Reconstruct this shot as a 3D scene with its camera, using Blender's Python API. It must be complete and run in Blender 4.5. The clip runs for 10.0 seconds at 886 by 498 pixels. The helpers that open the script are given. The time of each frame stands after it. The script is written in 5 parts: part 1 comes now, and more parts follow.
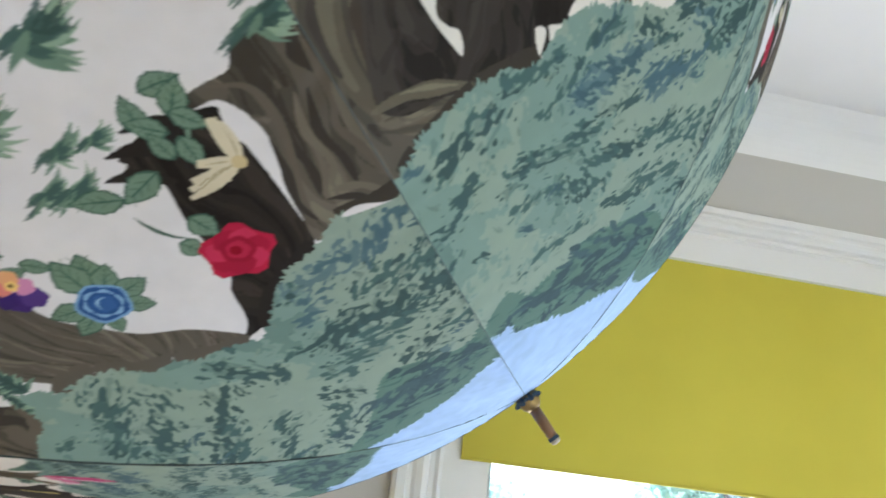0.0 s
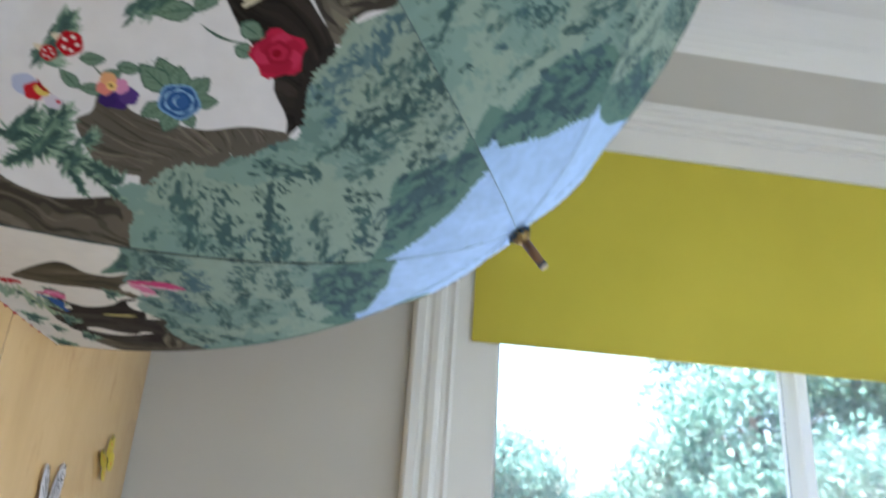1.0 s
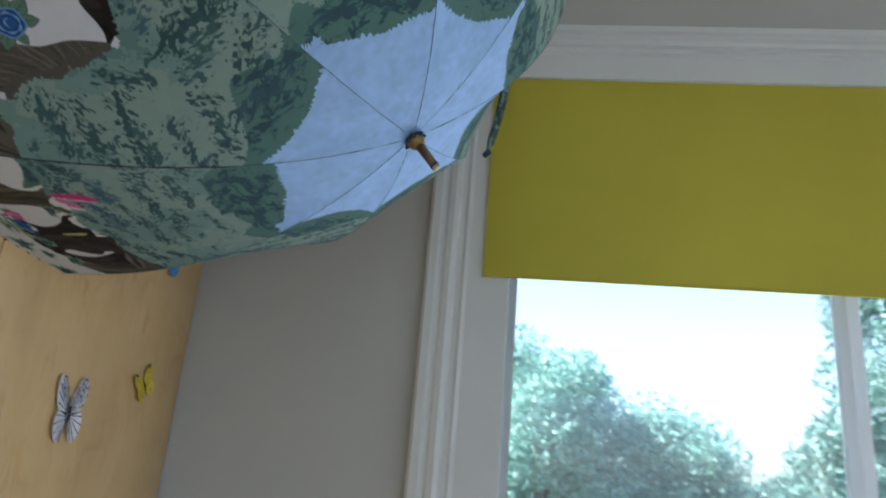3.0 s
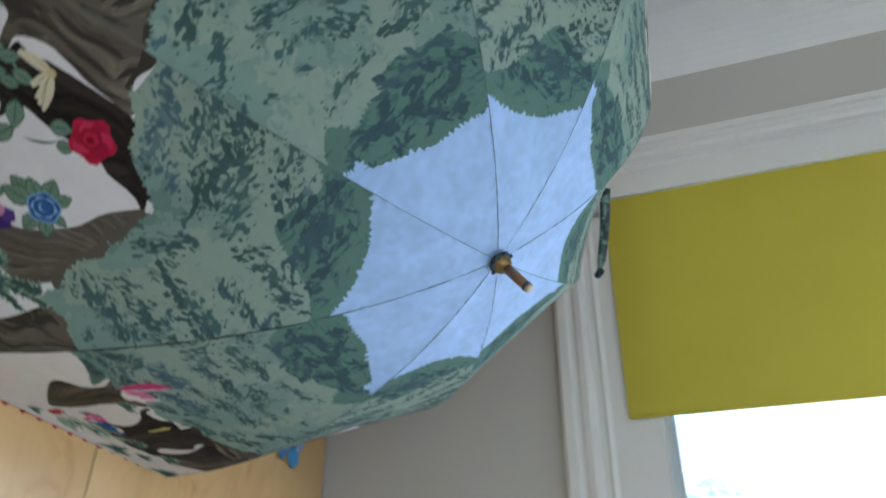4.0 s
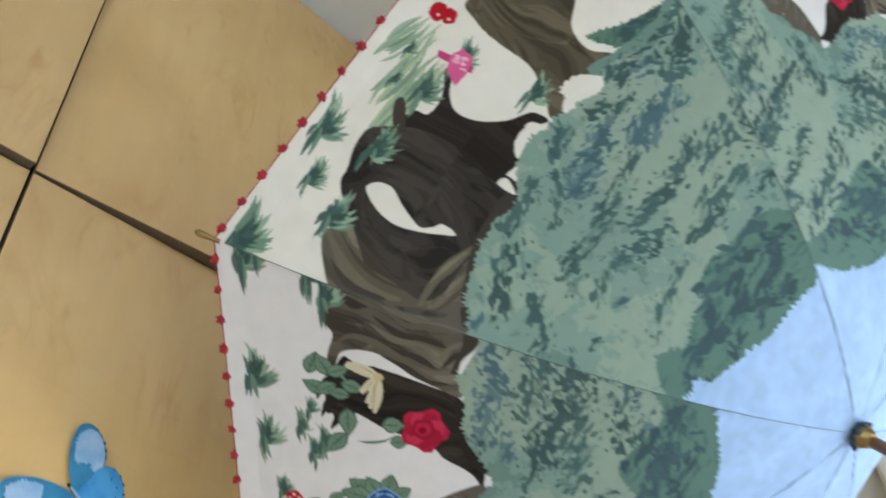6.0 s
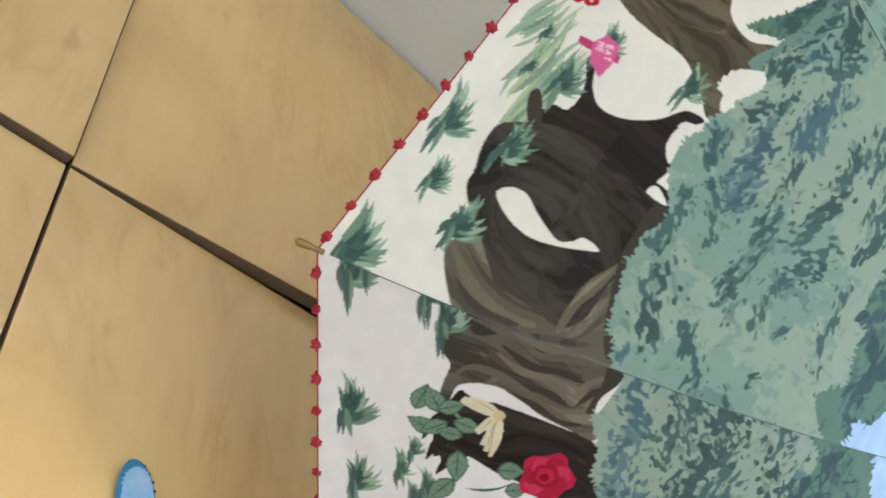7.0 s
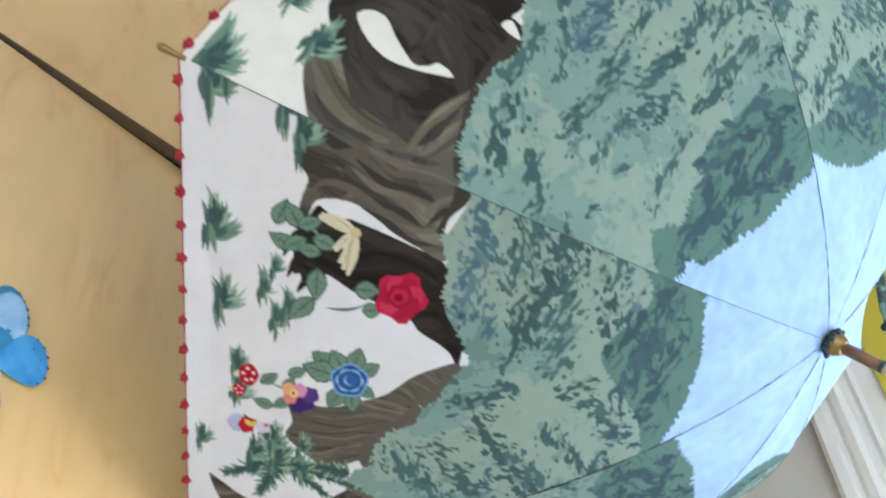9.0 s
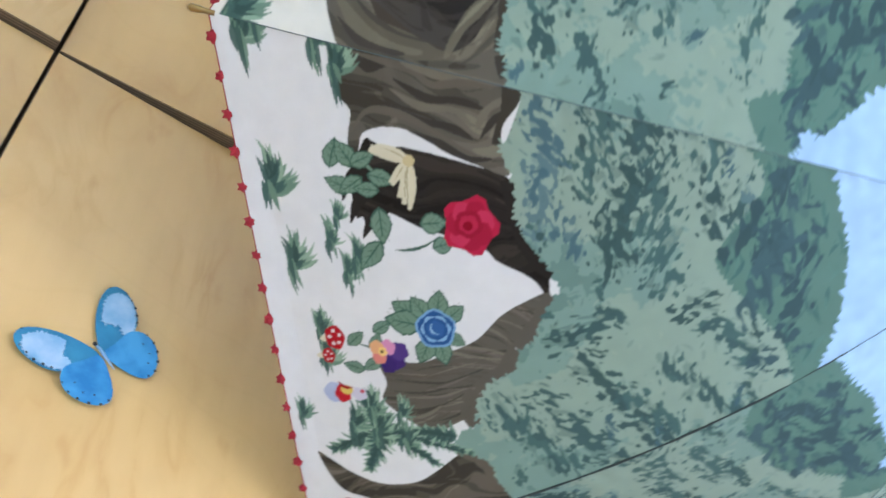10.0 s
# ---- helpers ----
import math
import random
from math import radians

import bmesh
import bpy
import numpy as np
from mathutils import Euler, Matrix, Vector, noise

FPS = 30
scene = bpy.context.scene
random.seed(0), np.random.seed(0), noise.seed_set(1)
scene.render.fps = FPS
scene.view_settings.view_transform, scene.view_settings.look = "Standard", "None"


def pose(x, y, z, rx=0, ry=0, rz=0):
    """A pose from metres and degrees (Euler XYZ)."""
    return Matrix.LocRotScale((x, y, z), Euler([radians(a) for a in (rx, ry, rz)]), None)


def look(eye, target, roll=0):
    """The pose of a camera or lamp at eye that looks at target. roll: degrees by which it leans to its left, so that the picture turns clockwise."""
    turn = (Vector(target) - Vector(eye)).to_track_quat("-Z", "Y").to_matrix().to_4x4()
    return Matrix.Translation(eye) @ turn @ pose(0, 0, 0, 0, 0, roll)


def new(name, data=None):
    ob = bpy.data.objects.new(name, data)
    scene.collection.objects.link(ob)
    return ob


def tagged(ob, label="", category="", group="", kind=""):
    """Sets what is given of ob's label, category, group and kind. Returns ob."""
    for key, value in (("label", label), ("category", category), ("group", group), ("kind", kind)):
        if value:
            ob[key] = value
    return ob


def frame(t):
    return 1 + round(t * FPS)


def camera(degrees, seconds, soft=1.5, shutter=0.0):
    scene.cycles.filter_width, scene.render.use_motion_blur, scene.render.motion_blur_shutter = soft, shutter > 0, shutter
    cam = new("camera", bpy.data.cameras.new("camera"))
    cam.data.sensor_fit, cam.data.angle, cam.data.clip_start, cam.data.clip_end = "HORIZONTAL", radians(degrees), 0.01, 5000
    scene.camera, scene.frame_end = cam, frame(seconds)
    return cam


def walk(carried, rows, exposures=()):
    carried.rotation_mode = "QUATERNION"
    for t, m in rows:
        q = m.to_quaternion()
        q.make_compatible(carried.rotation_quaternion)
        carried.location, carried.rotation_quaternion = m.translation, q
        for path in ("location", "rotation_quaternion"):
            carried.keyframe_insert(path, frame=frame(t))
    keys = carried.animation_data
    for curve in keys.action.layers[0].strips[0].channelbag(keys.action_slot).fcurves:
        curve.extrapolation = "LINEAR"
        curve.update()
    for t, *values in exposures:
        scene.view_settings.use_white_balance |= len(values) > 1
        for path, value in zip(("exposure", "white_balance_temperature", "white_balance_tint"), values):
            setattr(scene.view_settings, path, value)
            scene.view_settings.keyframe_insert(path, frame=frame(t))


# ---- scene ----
cam = camera(63.3, 10.0, soft=1.7, shutter=0.5)
PATH = [
    (0, (0.06, -0.023, 1.593), (0.312, 1.797, 2.383), 6.5),
    (0.5, (0.039, -0.034, 1.546), (0.251, 1.787, 2.347), 6.9),
    (1, (0.071, -0.089, 1.454), (0.305, 1.774, 2.142), 4.1),
    (1.5, (0.132, -0.119, 1.437), (0.449, 1.774, 2.0), 1.1),
    (2, (0.221, -0.13, 1.41), (0.385, 1.783, 1.971), 2.5),
    (2.2, (0.253, -0.131, 1.389), (0.341, 1.785, 1.958), 3.8),
    (3.3, (0.367, -0.082, 1.371), (0.027, 1.747, 2.104), 4.3),
    (3.5, (0.352, -0.049, 1.382), (-0.069, 1.718, 2.22), 3.8),
    (4, (0.385, 0.013, 1.386), (-0.199, 1.622, 2.421), 0.9),
    (4.5, (0.472, 0.039, 1.376), (-0.566, 1.378, 2.439), 2.3),
    (5, (0.457, -0.014, 1.408), (-0.644, 1.262, 2.485), 0.6),
    (5.5, (0.38, -0.064, 1.453), (-0.617, 1.216, 2.623), -1.7),
    (6, (0.296, -0.06, 1.504), (-0.609, 1.214, 2.752), -4.3),
    (6.2, (0.271, -0.053, 1.52), (-0.635, 1.197, 2.792), -4.6),
    (7.3, (0.183, -0.077, 1.558), (-0.608, 1.258, 2.819), -4.7),
    (7.5, (0.186, -0.07, 1.547), (-0.586, 1.284, 2.801), -4.7),
    (8, (0.2, -0.051, 1.531), (-0.602, 1.329, 2.735), -5.0),
    (8.5, (0.194, -0.049, 1.499), (-0.601, 1.339, 2.7), -4.4),
    (9, (0.214, -0.015, 1.469), (-0.545, 1.399, 2.663), -5.1),
    (9.5, (0.218, 0.033, 1.438), (-0.683, 1.271, 2.725), -2.4),
    (10, (0.211, 0.081, 1.429), (-0.844, 1.134, 2.762), -3.2),
]
EXPOSURES = [(0.0, 3.18, 6150, 13), (0.5, 3.2, 6080, 13), (1.0, 2.84, 6030, 13), (1.5, 2.4, 5820, 12),
             (2.0, 2.1, 5720, 11), (3.3, 1.97, 5850, 12), (3.5, 2.04, 5850, 12), (4.0, 2.51, 5900, 12),
             (4.5, 2.82, 5980, 11), (5.0, 2.95, 6080, 11), (5.5, 3.13, 6220, 11), (6.0, 3.16, 6280, 11),
             (7.5, 3.51, 6430, 12), (8.5, 3.52, 6150, 12), (9.5, 3.5, 5820, 13), (10.0, 3.49, 5800, 13)]
walk(cam, [(t, look(eye, target, roll)) for t, eye, target, roll in PATH],
     exposures=EXPOSURES)

# ---- world, sun, large lights ----
world = bpy.data.worlds.new("sky")
scene.world = world
world.use_nodes = True
wn = world.node_tree
sky = wn.nodes.new("ShaderNodeTexSky")
sky.sky_type, sky.sun_disc = 'NISHITA', False
sky.sun_elevation, sky.sun_rotation = radians(48), radians(258.7)
sky.air_density, sky.dust_density = 1.0, 3.5
wn.nodes["Background"].inputs["Strength"].default_value = 0.15
wn.links.new(sky.outputs[0], wn.nodes["Background"].inputs["Color"])

sun_data = bpy.data.lights.new("sun", 'SUN')
sun_data.energy, sun_data.angle, sun_data.color = 5.0, radians(0.5), (1.0, 0.95, 0.88)
sun = new("sun", sun_data)
sun.matrix_world = look((-10, -2.0, 11.3), (0, 0, 0))

# area lamps; the first two are added fill, out of view in made-up openings
def area_lamp(name, energy, width, eye, target, height=1.6):
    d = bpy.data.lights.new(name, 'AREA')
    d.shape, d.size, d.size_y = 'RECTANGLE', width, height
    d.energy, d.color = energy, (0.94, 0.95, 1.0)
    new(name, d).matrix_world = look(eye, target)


area_lamp("side_fill_lamp", 0.8, 2.2, (3.14, -1.2, 0.92), (0.0, -1.2, 0.98))
area_lamp("back_fill_lamp", 0.64, 1.9, (1.5, -2.54, 0.92), (1.5, 0.0, 0.98))
# area lamp in the window below the blind, for the daylight that enters there
area_lamp("window_daylight", 2.1, 1.1, (0.95, 1.155, 1.30), (0.95, 0.0, 1.30), 0.85)

# ---- materials ----
def lin(r, g, b, k=1.0):
    """sRGB bytes to linear, scaled."""
    f = lambda c: ((c / 255 + 0.055) / 1.055) ** 2.4 if c > 10 else c / 255 / 12.92
    return (f(r) * k, f(g) * k, f(b) * k)


def material(name, rough=0.6, metal=0.0):
    m = bpy.data.materials.new(name)
    m.use_nodes = True
    b = m.node_tree.nodes["Principled BSDF"]
    b.inputs["Roughness"].default_value, b.inputs["Metallic"].default_value = rough, metal
    return m, m.node_tree, b


def tex(nt, kind, scale, coord="Object", stretch=(1, 1, 1), detail=4.0):
    c = nt.nodes.new("ShaderNodeTexCoord")
    mp = nt.nodes.new("ShaderNodeMapping")
    mp.inputs["Scale"].default_value = stretch
    t = nt.nodes.new(kind)
    t.inputs["Scale"].default_value = scale
    if "Detail" in t.inputs:
        t.inputs["Detail"].default_value = detail
    nt.links.new(c.outputs[coord], mp.inputs["Vector"])
    nt.links.new(mp.outputs[0], t.inputs["Vector"])
    return t


def ramp(nt, source, stops):
    r = nt.nodes.new("ShaderNodeValToRGB")
    e = r.color_ramp.elements
    while len(e) < len(stops):
        e.new(0.5)
    for el, (p, c) in zip(e, stops):
        el.position, el.color = p, (*c, 1)
    nt.links.new(source, r.inputs[0])
    return r


def mixed(nt, kind, fac, a, b):
    m = nt.nodes.new("ShaderNodeMix")
    m.data_type, m.blend_type = 'RGBA', kind
    if isinstance(fac, (int, float)):
        m.inputs[0].default_value = fac
    else:
        nt.links.new(fac, m.inputs[0])
    nt.links.new(a, m.inputs[6])
    nt.links.new(b, m.inputs[7])
    return m.outputs[2]


def bump(nt, bsdf, source, strength, distance=0.001):
    b = nt.nodes.new("ShaderNodeBump")
    b.inputs["Strength"].default_value, b.inputs["Distance"].default_value = strength, distance
    nt.links.new(source, b.inputs["Height"])
    nt.links.new(b.outputs[0], bsdf.inputs["Normal"])


def painted(name, colour, rough=0.5, vary=0.06, grain=60, relief=0.1):
    """Paint, plaster or plastic: a base colour with faint mottling and a fine relief."""
    m, nt, b = material(name, rough)
    big = tex(nt, "ShaderNodeTexNoise", 2.5)
    lo, hi = [tuple(c * (1 + s * vary) for c in colour) for s in (-1, 1)]
    r = ramp(nt, big.outputs[0], [(0.3, lo), (0.7, hi)])
    nt.links.new(r.outputs[0], b.inputs["Base Color"])
    fine = tex(nt, "ShaderNodeTexNoise", grain)
    bump(nt, b, fine.outputs[0], relief)
    return m


# Unseen walls get a paler paint than the grey, to bounce more fill light.
BOUNCE_WALL = painted("pale_bounce_paint", (0.70, 0.70, 0.69), 0.75, 0.03, 140, 0.15)
WALL = painted("grey_wall_paint", (0.52, 0.50, 0.465), 0.75, 0.03, 140, 0.15)
CEIL = painted("white_ceiling_paint", (0.80, 0.80, 0.80), 0.85, 0.02, 90, 0.15)
TRIM = painted("white_gloss_trim", (0.74, 0.73, 0.71), 0.35, 0.03, 40, 0.05)
FRAME = painted("white_window_plastic", (0.80, 0.80, 0.80), 0.3, 0.02, 40, 0.02)
# translucency added to imitate bloom: the frame glows as if blown out
_nt, _b = FRAME.node_tree, FRAME.node_tree.nodes["Principled BSDF"]
_t, _m = _nt.nodes.new("ShaderNodeBsdfTranslucent"), _nt.nodes.new("ShaderNodeMixShader")
_t.inputs[0].default_value, _m.inputs[0].default_value = (0.98, 0.97, 0.96, 1), 0.97
_nt.links.new(_b.outputs[0], _m.inputs[1])
_nt.links.new(_t.outputs[0], _m.inputs[2])
_nt.links.new(_m.outputs[0], _nt.nodes["Material Output"].inputs[0])
GRASS = painted("dry_lawn", (0.07, 0.085, 0.05), 0.9, 0.4, 8, 0.5)
FLOOR = painted("pale_grey_carpet", (0.58, 0.58, 0.59), 0.95, 0.10, 300, 0.5)
BRASS, _, _b = material("aged_brass", 0.35, 0.9)
_b.inputs["Base Color"].default_value = (0.27, 0.185, 0.075, 1)
STEEL, _, _b = material("dull_steel", 0.35, 0.9)
_b.inputs["Base Color"].default_value = (0.45, 0.45, 0.45, 1)
RED = painted("red_embroidery_thread", lin(150, 22, 38), 0.8, 0.25, 900, 0.6)
SEAM = painted("dark_seam_thread", (0.07, 0.10, 0.112), 0.9, 0.2, 900, 0.3)
# darker seam thread with the shadow under a fold painted in
SHADED_SEAM = painted("shaded_gathered_seam", (0.03, 0.045, 0.045), 0.9, 0.3, 900, 0.3)
RUFFLE = painted("dark_blue_ruffle", (0.03, 0.05, 0.07), 0.9, 0.6, 400, 0.5)
PALE = painted("pale_horn_tip", (0.42, 0.36, 0.26), 0.4, 0.1, 200, 0.1)
DARKGAP = painted("shadow_gap_board", (0.10, 0.07, 0.045), 0.8, 0.2, 50, 0.2)


def plywood():
    """Lacquered birch veneer: cloudy flame figure, faint rings and a few small flecks; each door a little different."""
    m, nt, b = material("birch_plywood", 0.38)
    b.inputs["Coat Weight"].default_value, b.inputs["Coat Roughness"].default_value = 1.0, 0.26
    info = nt.nodes.new("ShaderNodeObjectInfo")
    n1 = tex(nt, "ShaderNodeTexNoise", 4.5, stretch=(1, 1.0, 0.55), detail=4)
    n1.inputs["Distortion"].default_value = 0.9
    c1 = ramp(nt, n1.outputs[0], [(0.30, (0.575, 0.370, 0.145)), (0.5, (0.67, 0.445, 0.188)), (0.72, (0.735, 0.505, 0.232))])
    w = tex(nt, "ShaderNodeTexWave", 6.5, stretch=(1, 1.0, 0.8))
    w.wave_type, w.rings_direction = 'RINGS', 'X'
    w.inputs["Distortion"].default_value = 22.0
    w.inputs["Detail"].default_value = 2.0
    w.inputs["Detail Scale"].default_value = 0.6
    c2 = ramp(nt, w.outputs[0], [(0.0, (0.91, 0.87, 0.80)), (0.06, (1, 1, 1)), (1.0, (1, 1, 1))])
    col = mixed(nt, 'MULTIPLY', 0.14, c1.outputs[0], c2.outputs[0])
    n2 = tex(nt, "ShaderNodeTexNoise", 70, stretch=(1, 1.0, 0.10), detail=6)
    c3 = ramp(nt, n2.outputs[0], [(0.35, (0.95, 0.94, 0.92)), (0.6, (1, 1, 1))])
    col = mixed(nt, 'MULTIPLY', 0.6, col, c3.outputs[0])
    n3 = tex(nt, "ShaderNodeTexNoise", 26, stretch=(1, 1.0, 0.5), detail=3)
    c4 = ramp(nt, n3.outputs[0], [(0.64, (1, 1, 1)), (0.74, (0.80, 0.69, 0.55))])
    col = mixed(nt, 'MULTIPLY', 0.6, col, c4.outputs[0])
    n4 = tex(nt, "ShaderNodeTexNoise", 9.0, stretch=(1, 1.3, 0.6), detail=8)
    n4.inputs["Distortion"].default_value = 1.6
    c6 = ramp(nt, n4.outputs[0], [(0.40, (1, 1, 1)), (0.485, (0.88, 0.81, 0.69)), (0.52, (0.96, 0.93, 0.89)), (0.60, (1, 1, 1))])
    n5 = tex(nt, "ShaderNodeTexNoise", 7.0, detail=2)
    c7 = ramp(nt, n5.outputs[0], [(0.42, (0, 0, 0)), (0.66, (0.8, 0.8, 0.8))])
    figure = nt.nodes.new("ShaderNodeMix")
    figure.data_type, figure.blend_type = 'RGBA', 'MULTIPLY'
    nt.links.new(c7.outputs[0], figure.inputs[0])
    nt.links.new(col, figure.inputs[6])
    nt.links.new(c6.outputs[0], figure.inputs[7])
    col = figure.outputs[2]
    c5 = ramp(nt, info.outputs["Random"], [(0.0, (0.95, 0.95, 0.96)), (1.0, (1.03, 1.02, 1.0))])
    col = mixed(nt, 'MULTIPLY', 1.0, col, c5.outputs[0])
    nt.links.new(col, b.inputs["Base Color"])
    bump(nt, b, n2.outputs[0], 0.05)
    return m


PLY = plywood()


def ply_edge():
    """The end grain of plywood: thin dark and pale layers."""
    m, nt, b = material("plywood_edge", 0.7)
    w = tex(nt, "ShaderNodeTexWave", 110, stretch=(1, 0.02, 0.02))
    w.bands_direction = 'X'
    r = ramp(nt, w.outputs[0], [(0.2, (0.10, 0.065, 0.035)), (0.8, (0.22, 0.145, 0.08))])
    nt.links.new(r.outputs[0], b.inputs["Base Color"])
    return m


PLYEDGE = ply_edge()


def blind_cloth():
    """Coated roller-blind cloth that lets a little daylight through."""
    m, nt, b = material("lime_blind_cloth", 0.65)
    n = tex(nt, "ShaderNodeTexNoise", 4)
    r = ramp(nt, n.outputs[0], [(0.3, (0.55, 0.465, 0.042)), (0.7, (0.605, 0.51, 0.052))])
    weave = tex(nt, "ShaderNodeTexNoise", 900, stretch=(1, 1, 0.2))
    nt.links.new(r.outputs[0], b.inputs["Base Color"])
    bump(nt, b, weave.outputs[0], 0.15, 0.0004)
    t = nt.nodes.new("ShaderNodeBsdfTranslucent")
    nt.links.new(r.outputs[0], t.inputs[0])
    mx = nt.nodes.new("ShaderNodeMixShader")
    mx.inputs[0].default_value = 0.16
    nt.links.new(b.outputs[0], mx.inputs[1])
    nt.links.new(t.outputs[0], mx.inputs[2])
    nt.links.new(mx.outputs[0], nt.nodes["Material Output"].inputs[0])
    return m


BLIND = blind_cloth()


def printed_cloth():
    """Cotton canopy with its print held in the mesh's colour layer; a fine weave and soft puckers."""
    m, nt, b = material("printed_cotton", 0.85)
    b.inputs["Specular IOR Level"].default_value = 0.12
    at = nt.nodes.new("ShaderNodeAttribute")
    at.attribute_name = "print"
    n = tex(nt, "ShaderNodeTexNoise", 70, detail=5)
    r = ramp(nt, n.outputs[0], [(0.3, (0.93, 0.93, 0.93)), (0.7, (1, 1, 1))])
    col = mixed(nt, 'MULTIPLY', 1.0, at.outputs[0], r.outputs[0])
    nt.links.new(col, b.inputs["Base Color"])
    weave = tex(nt, "ShaderNodeTexNoise", 1500, detail=2)
    pucker = tex(nt, "ShaderNodeTexNoise", 28, detail=2)
    add = nt.nodes.new("ShaderNodeMath")
    add.operation = 'MULTIPLY_ADD'
    nt.links.new(pucker.outputs[0], add.inputs[0])
    add.inputs[1].default_value = 4.0
    nt.links.new(weave.outputs[0], add.inputs[2])
    bump(nt, b, add.outputs[0], 0.25, 0.0006)
    t = nt.nodes.new("ShaderNodeBsdfTranslucent")
    nt.links.new(col, t.inputs[0])
    mx = nt.nodes.new("ShaderNodeMixShader")
    mx.inputs[0].default_value = 0.08
    nt.links.new(b.outputs[0], mx.inputs[1])
    nt.links.new(t.outputs[0], mx.inputs[2])
    nt.links.new(mx.outputs[0], nt.nodes["Material Output"].inputs[0])
    return m


CLOTH = printed_cloth()


def wood_dark():
    m, nt, b = material("varnished_wood", 0.3)
    n = tex(nt, "ShaderNodeTexNoise", 90, stretch=(1, 1, 0.1))
    r = ramp(nt, n.outputs[0], [(0.3, (0.13, 0.06, 0.025)), (0.7, (0.26, 0.13, 0.06))])
    nt.links.new(r.outputs[0], b.inputs["Base Color"])
    return m


WOOD = wood_dark()


def leafage(name, c0, c1):
    m, nt, b = material(name, 0.65)
    g = nt.nodes.new("ShaderNodeNewGeometry")
    r = ramp(nt, g.outputs["Random Per Island"], [(0.0, c0), (1.0, c1)])
    nt.links.new(r.outputs[0], b.inputs["Base Color"])
    t = nt.nodes.new("ShaderNodeBsdfTranslucent")
    nt.links.new(r.outputs[0], t.inputs[0])
    mx = nt.nodes.new("ShaderNodeMixShader")
    mx.inputs[0].default_value = 0.35
    nt.links.new(b.outputs[0], mx.inputs[1])
    nt.links.new(t.outputs[0], mx.inputs[2])
    nt.links.new(mx.outputs[0], nt.nodes["Material Output"].inputs[0])
    return m


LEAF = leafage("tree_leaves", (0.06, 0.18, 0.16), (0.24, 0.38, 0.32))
# Brighter copy of the leaves: light painted in for the self-shadowed left trees.
LIT_LEAF = leafage("lit_tree_leaves", (0.12, 0.29, 0.26), (0.35, 0.54, 0.46))
TRUNK = painted("grey_brown_bark", (0.07, 0.065, 0.06), 0.9, 0.4, 20, 0.6)
GLASS, _nt, _b = material("window_glass", 0.035)
_b.inputs["Base Color"].default_value = (1, 1, 1, 1)
_b.inputs["Transmission Weight"].default_value = 1.0
_b.inputs["IOR"].default_value = 1.45
# an uneven translucent veil mixed in to imitate haze and glare over the view
_t, _m = _nt.nodes.new("ShaderNodeBsdfTranslucent"), _nt.nodes.new("ShaderNodeMixShader")
_t.inputs[0].default_value = (0.86, 0.93, 1.0, 1)
_veil = tex(_nt, "ShaderNodeTexNoise", 7, detail=5)
_dr = _nt.nodes.new("ShaderNodeMapRange")
_dr.inputs[3].default_value, _dr.inputs[4].default_value = 0.02, 0.05
_nt.links.new(_veil.outputs[0], _dr.inputs[0])
_nt.links.new(_dr.outputs[0], _m.inputs[0])
_nt.links.new(_b.outputs[0], _m.inputs[1])
_nt.links.new(_t.outputs[0], _m.inputs[2])
_nt.links.new(_m.outputs[0], _nt.nodes["Material Output"].inputs[0])


# ---- small builders ----
def obj(name, bm, mat, parent=None, label="", smooth=False):
    me = bpy.data.meshes.new(name)
    bmesh.ops.recalc_face_normals(bm, faces=bm.faces)
    bm.to_mesh(me)
    bm.free()
    for mt in (mat if isinstance(mat, (list, tuple)) else [mat]):
        me.materials.append(mt)
    if smooth:
        me.polygons.foreach_set("use_smooth", [True] * len(me.polygons))
    ob = new(name, me)
    ob.parent = parent
    if label:
        tagged(ob, label)
    return ob


def part(name, bm, mat, parent, label="", smooth=False):
    return obj(name, bm, mat, parent, label, smooth)


def holder(name, label, category, place=(0, 0, 0), group="", kind=""):
    ob = tagged(new(name), label, category, group, kind)
    ob.location = place
    ob.empty_display_size = 0.05
    return ob


def box(lo, hi, bevel=0.0, bm=None):
    bm = bm or bmesh.new()
    made = bmesh.ops.create_cube(bm, size=1.0)["verts"]
    for v in made:
        v.co = Vector([lo[i] + (v.co[i] + 0.5) * (hi[i] - lo[i]) for i in range(3)])
    if bevel:
        edges = {e for v in made for e in v.link_edges}
        bmesh.ops.bevel(bm, geom=list(edges), offset=bevel, segments=2, profile=0.5, affect='EDGES')
    return bm


def tube(points, radii, sides=10, bm=None, caps=True):
    """A tube through points with a radius at each."""
    bm = bm or bmesh.new()
    pts = [Vector(p) for p in points]
    rings, up = [], None
    for i, p in enumerate(pts):
        d = (pts[min(i + 1, len(pts) - 1)] - pts[max(i - 1, 0)]).normalized()
        if up is None:
            up = d.orthogonal().normalized()
        up = (up - d * up.dot(d)).normalized()
        side = d.cross(up)
        r = radii[i] if isinstance(radii, (list, tuple)) else radii
        rings.append([bm.verts.new(p + (up * math.cos(a) + side * math.sin(a)) * r) for a in [2 * math.pi * k / sides for k in range(sides)]])
    for a, b in zip(rings, rings[1:]):
        for k in range(sides):
            bm.faces.new((a[k], a[(k + 1) % sides], b[(k + 1) % sides], b[k]))
    if caps:
        bm.faces.new(rings[0][::-1])
        bm.faces.new(rings[-1])
    return bm


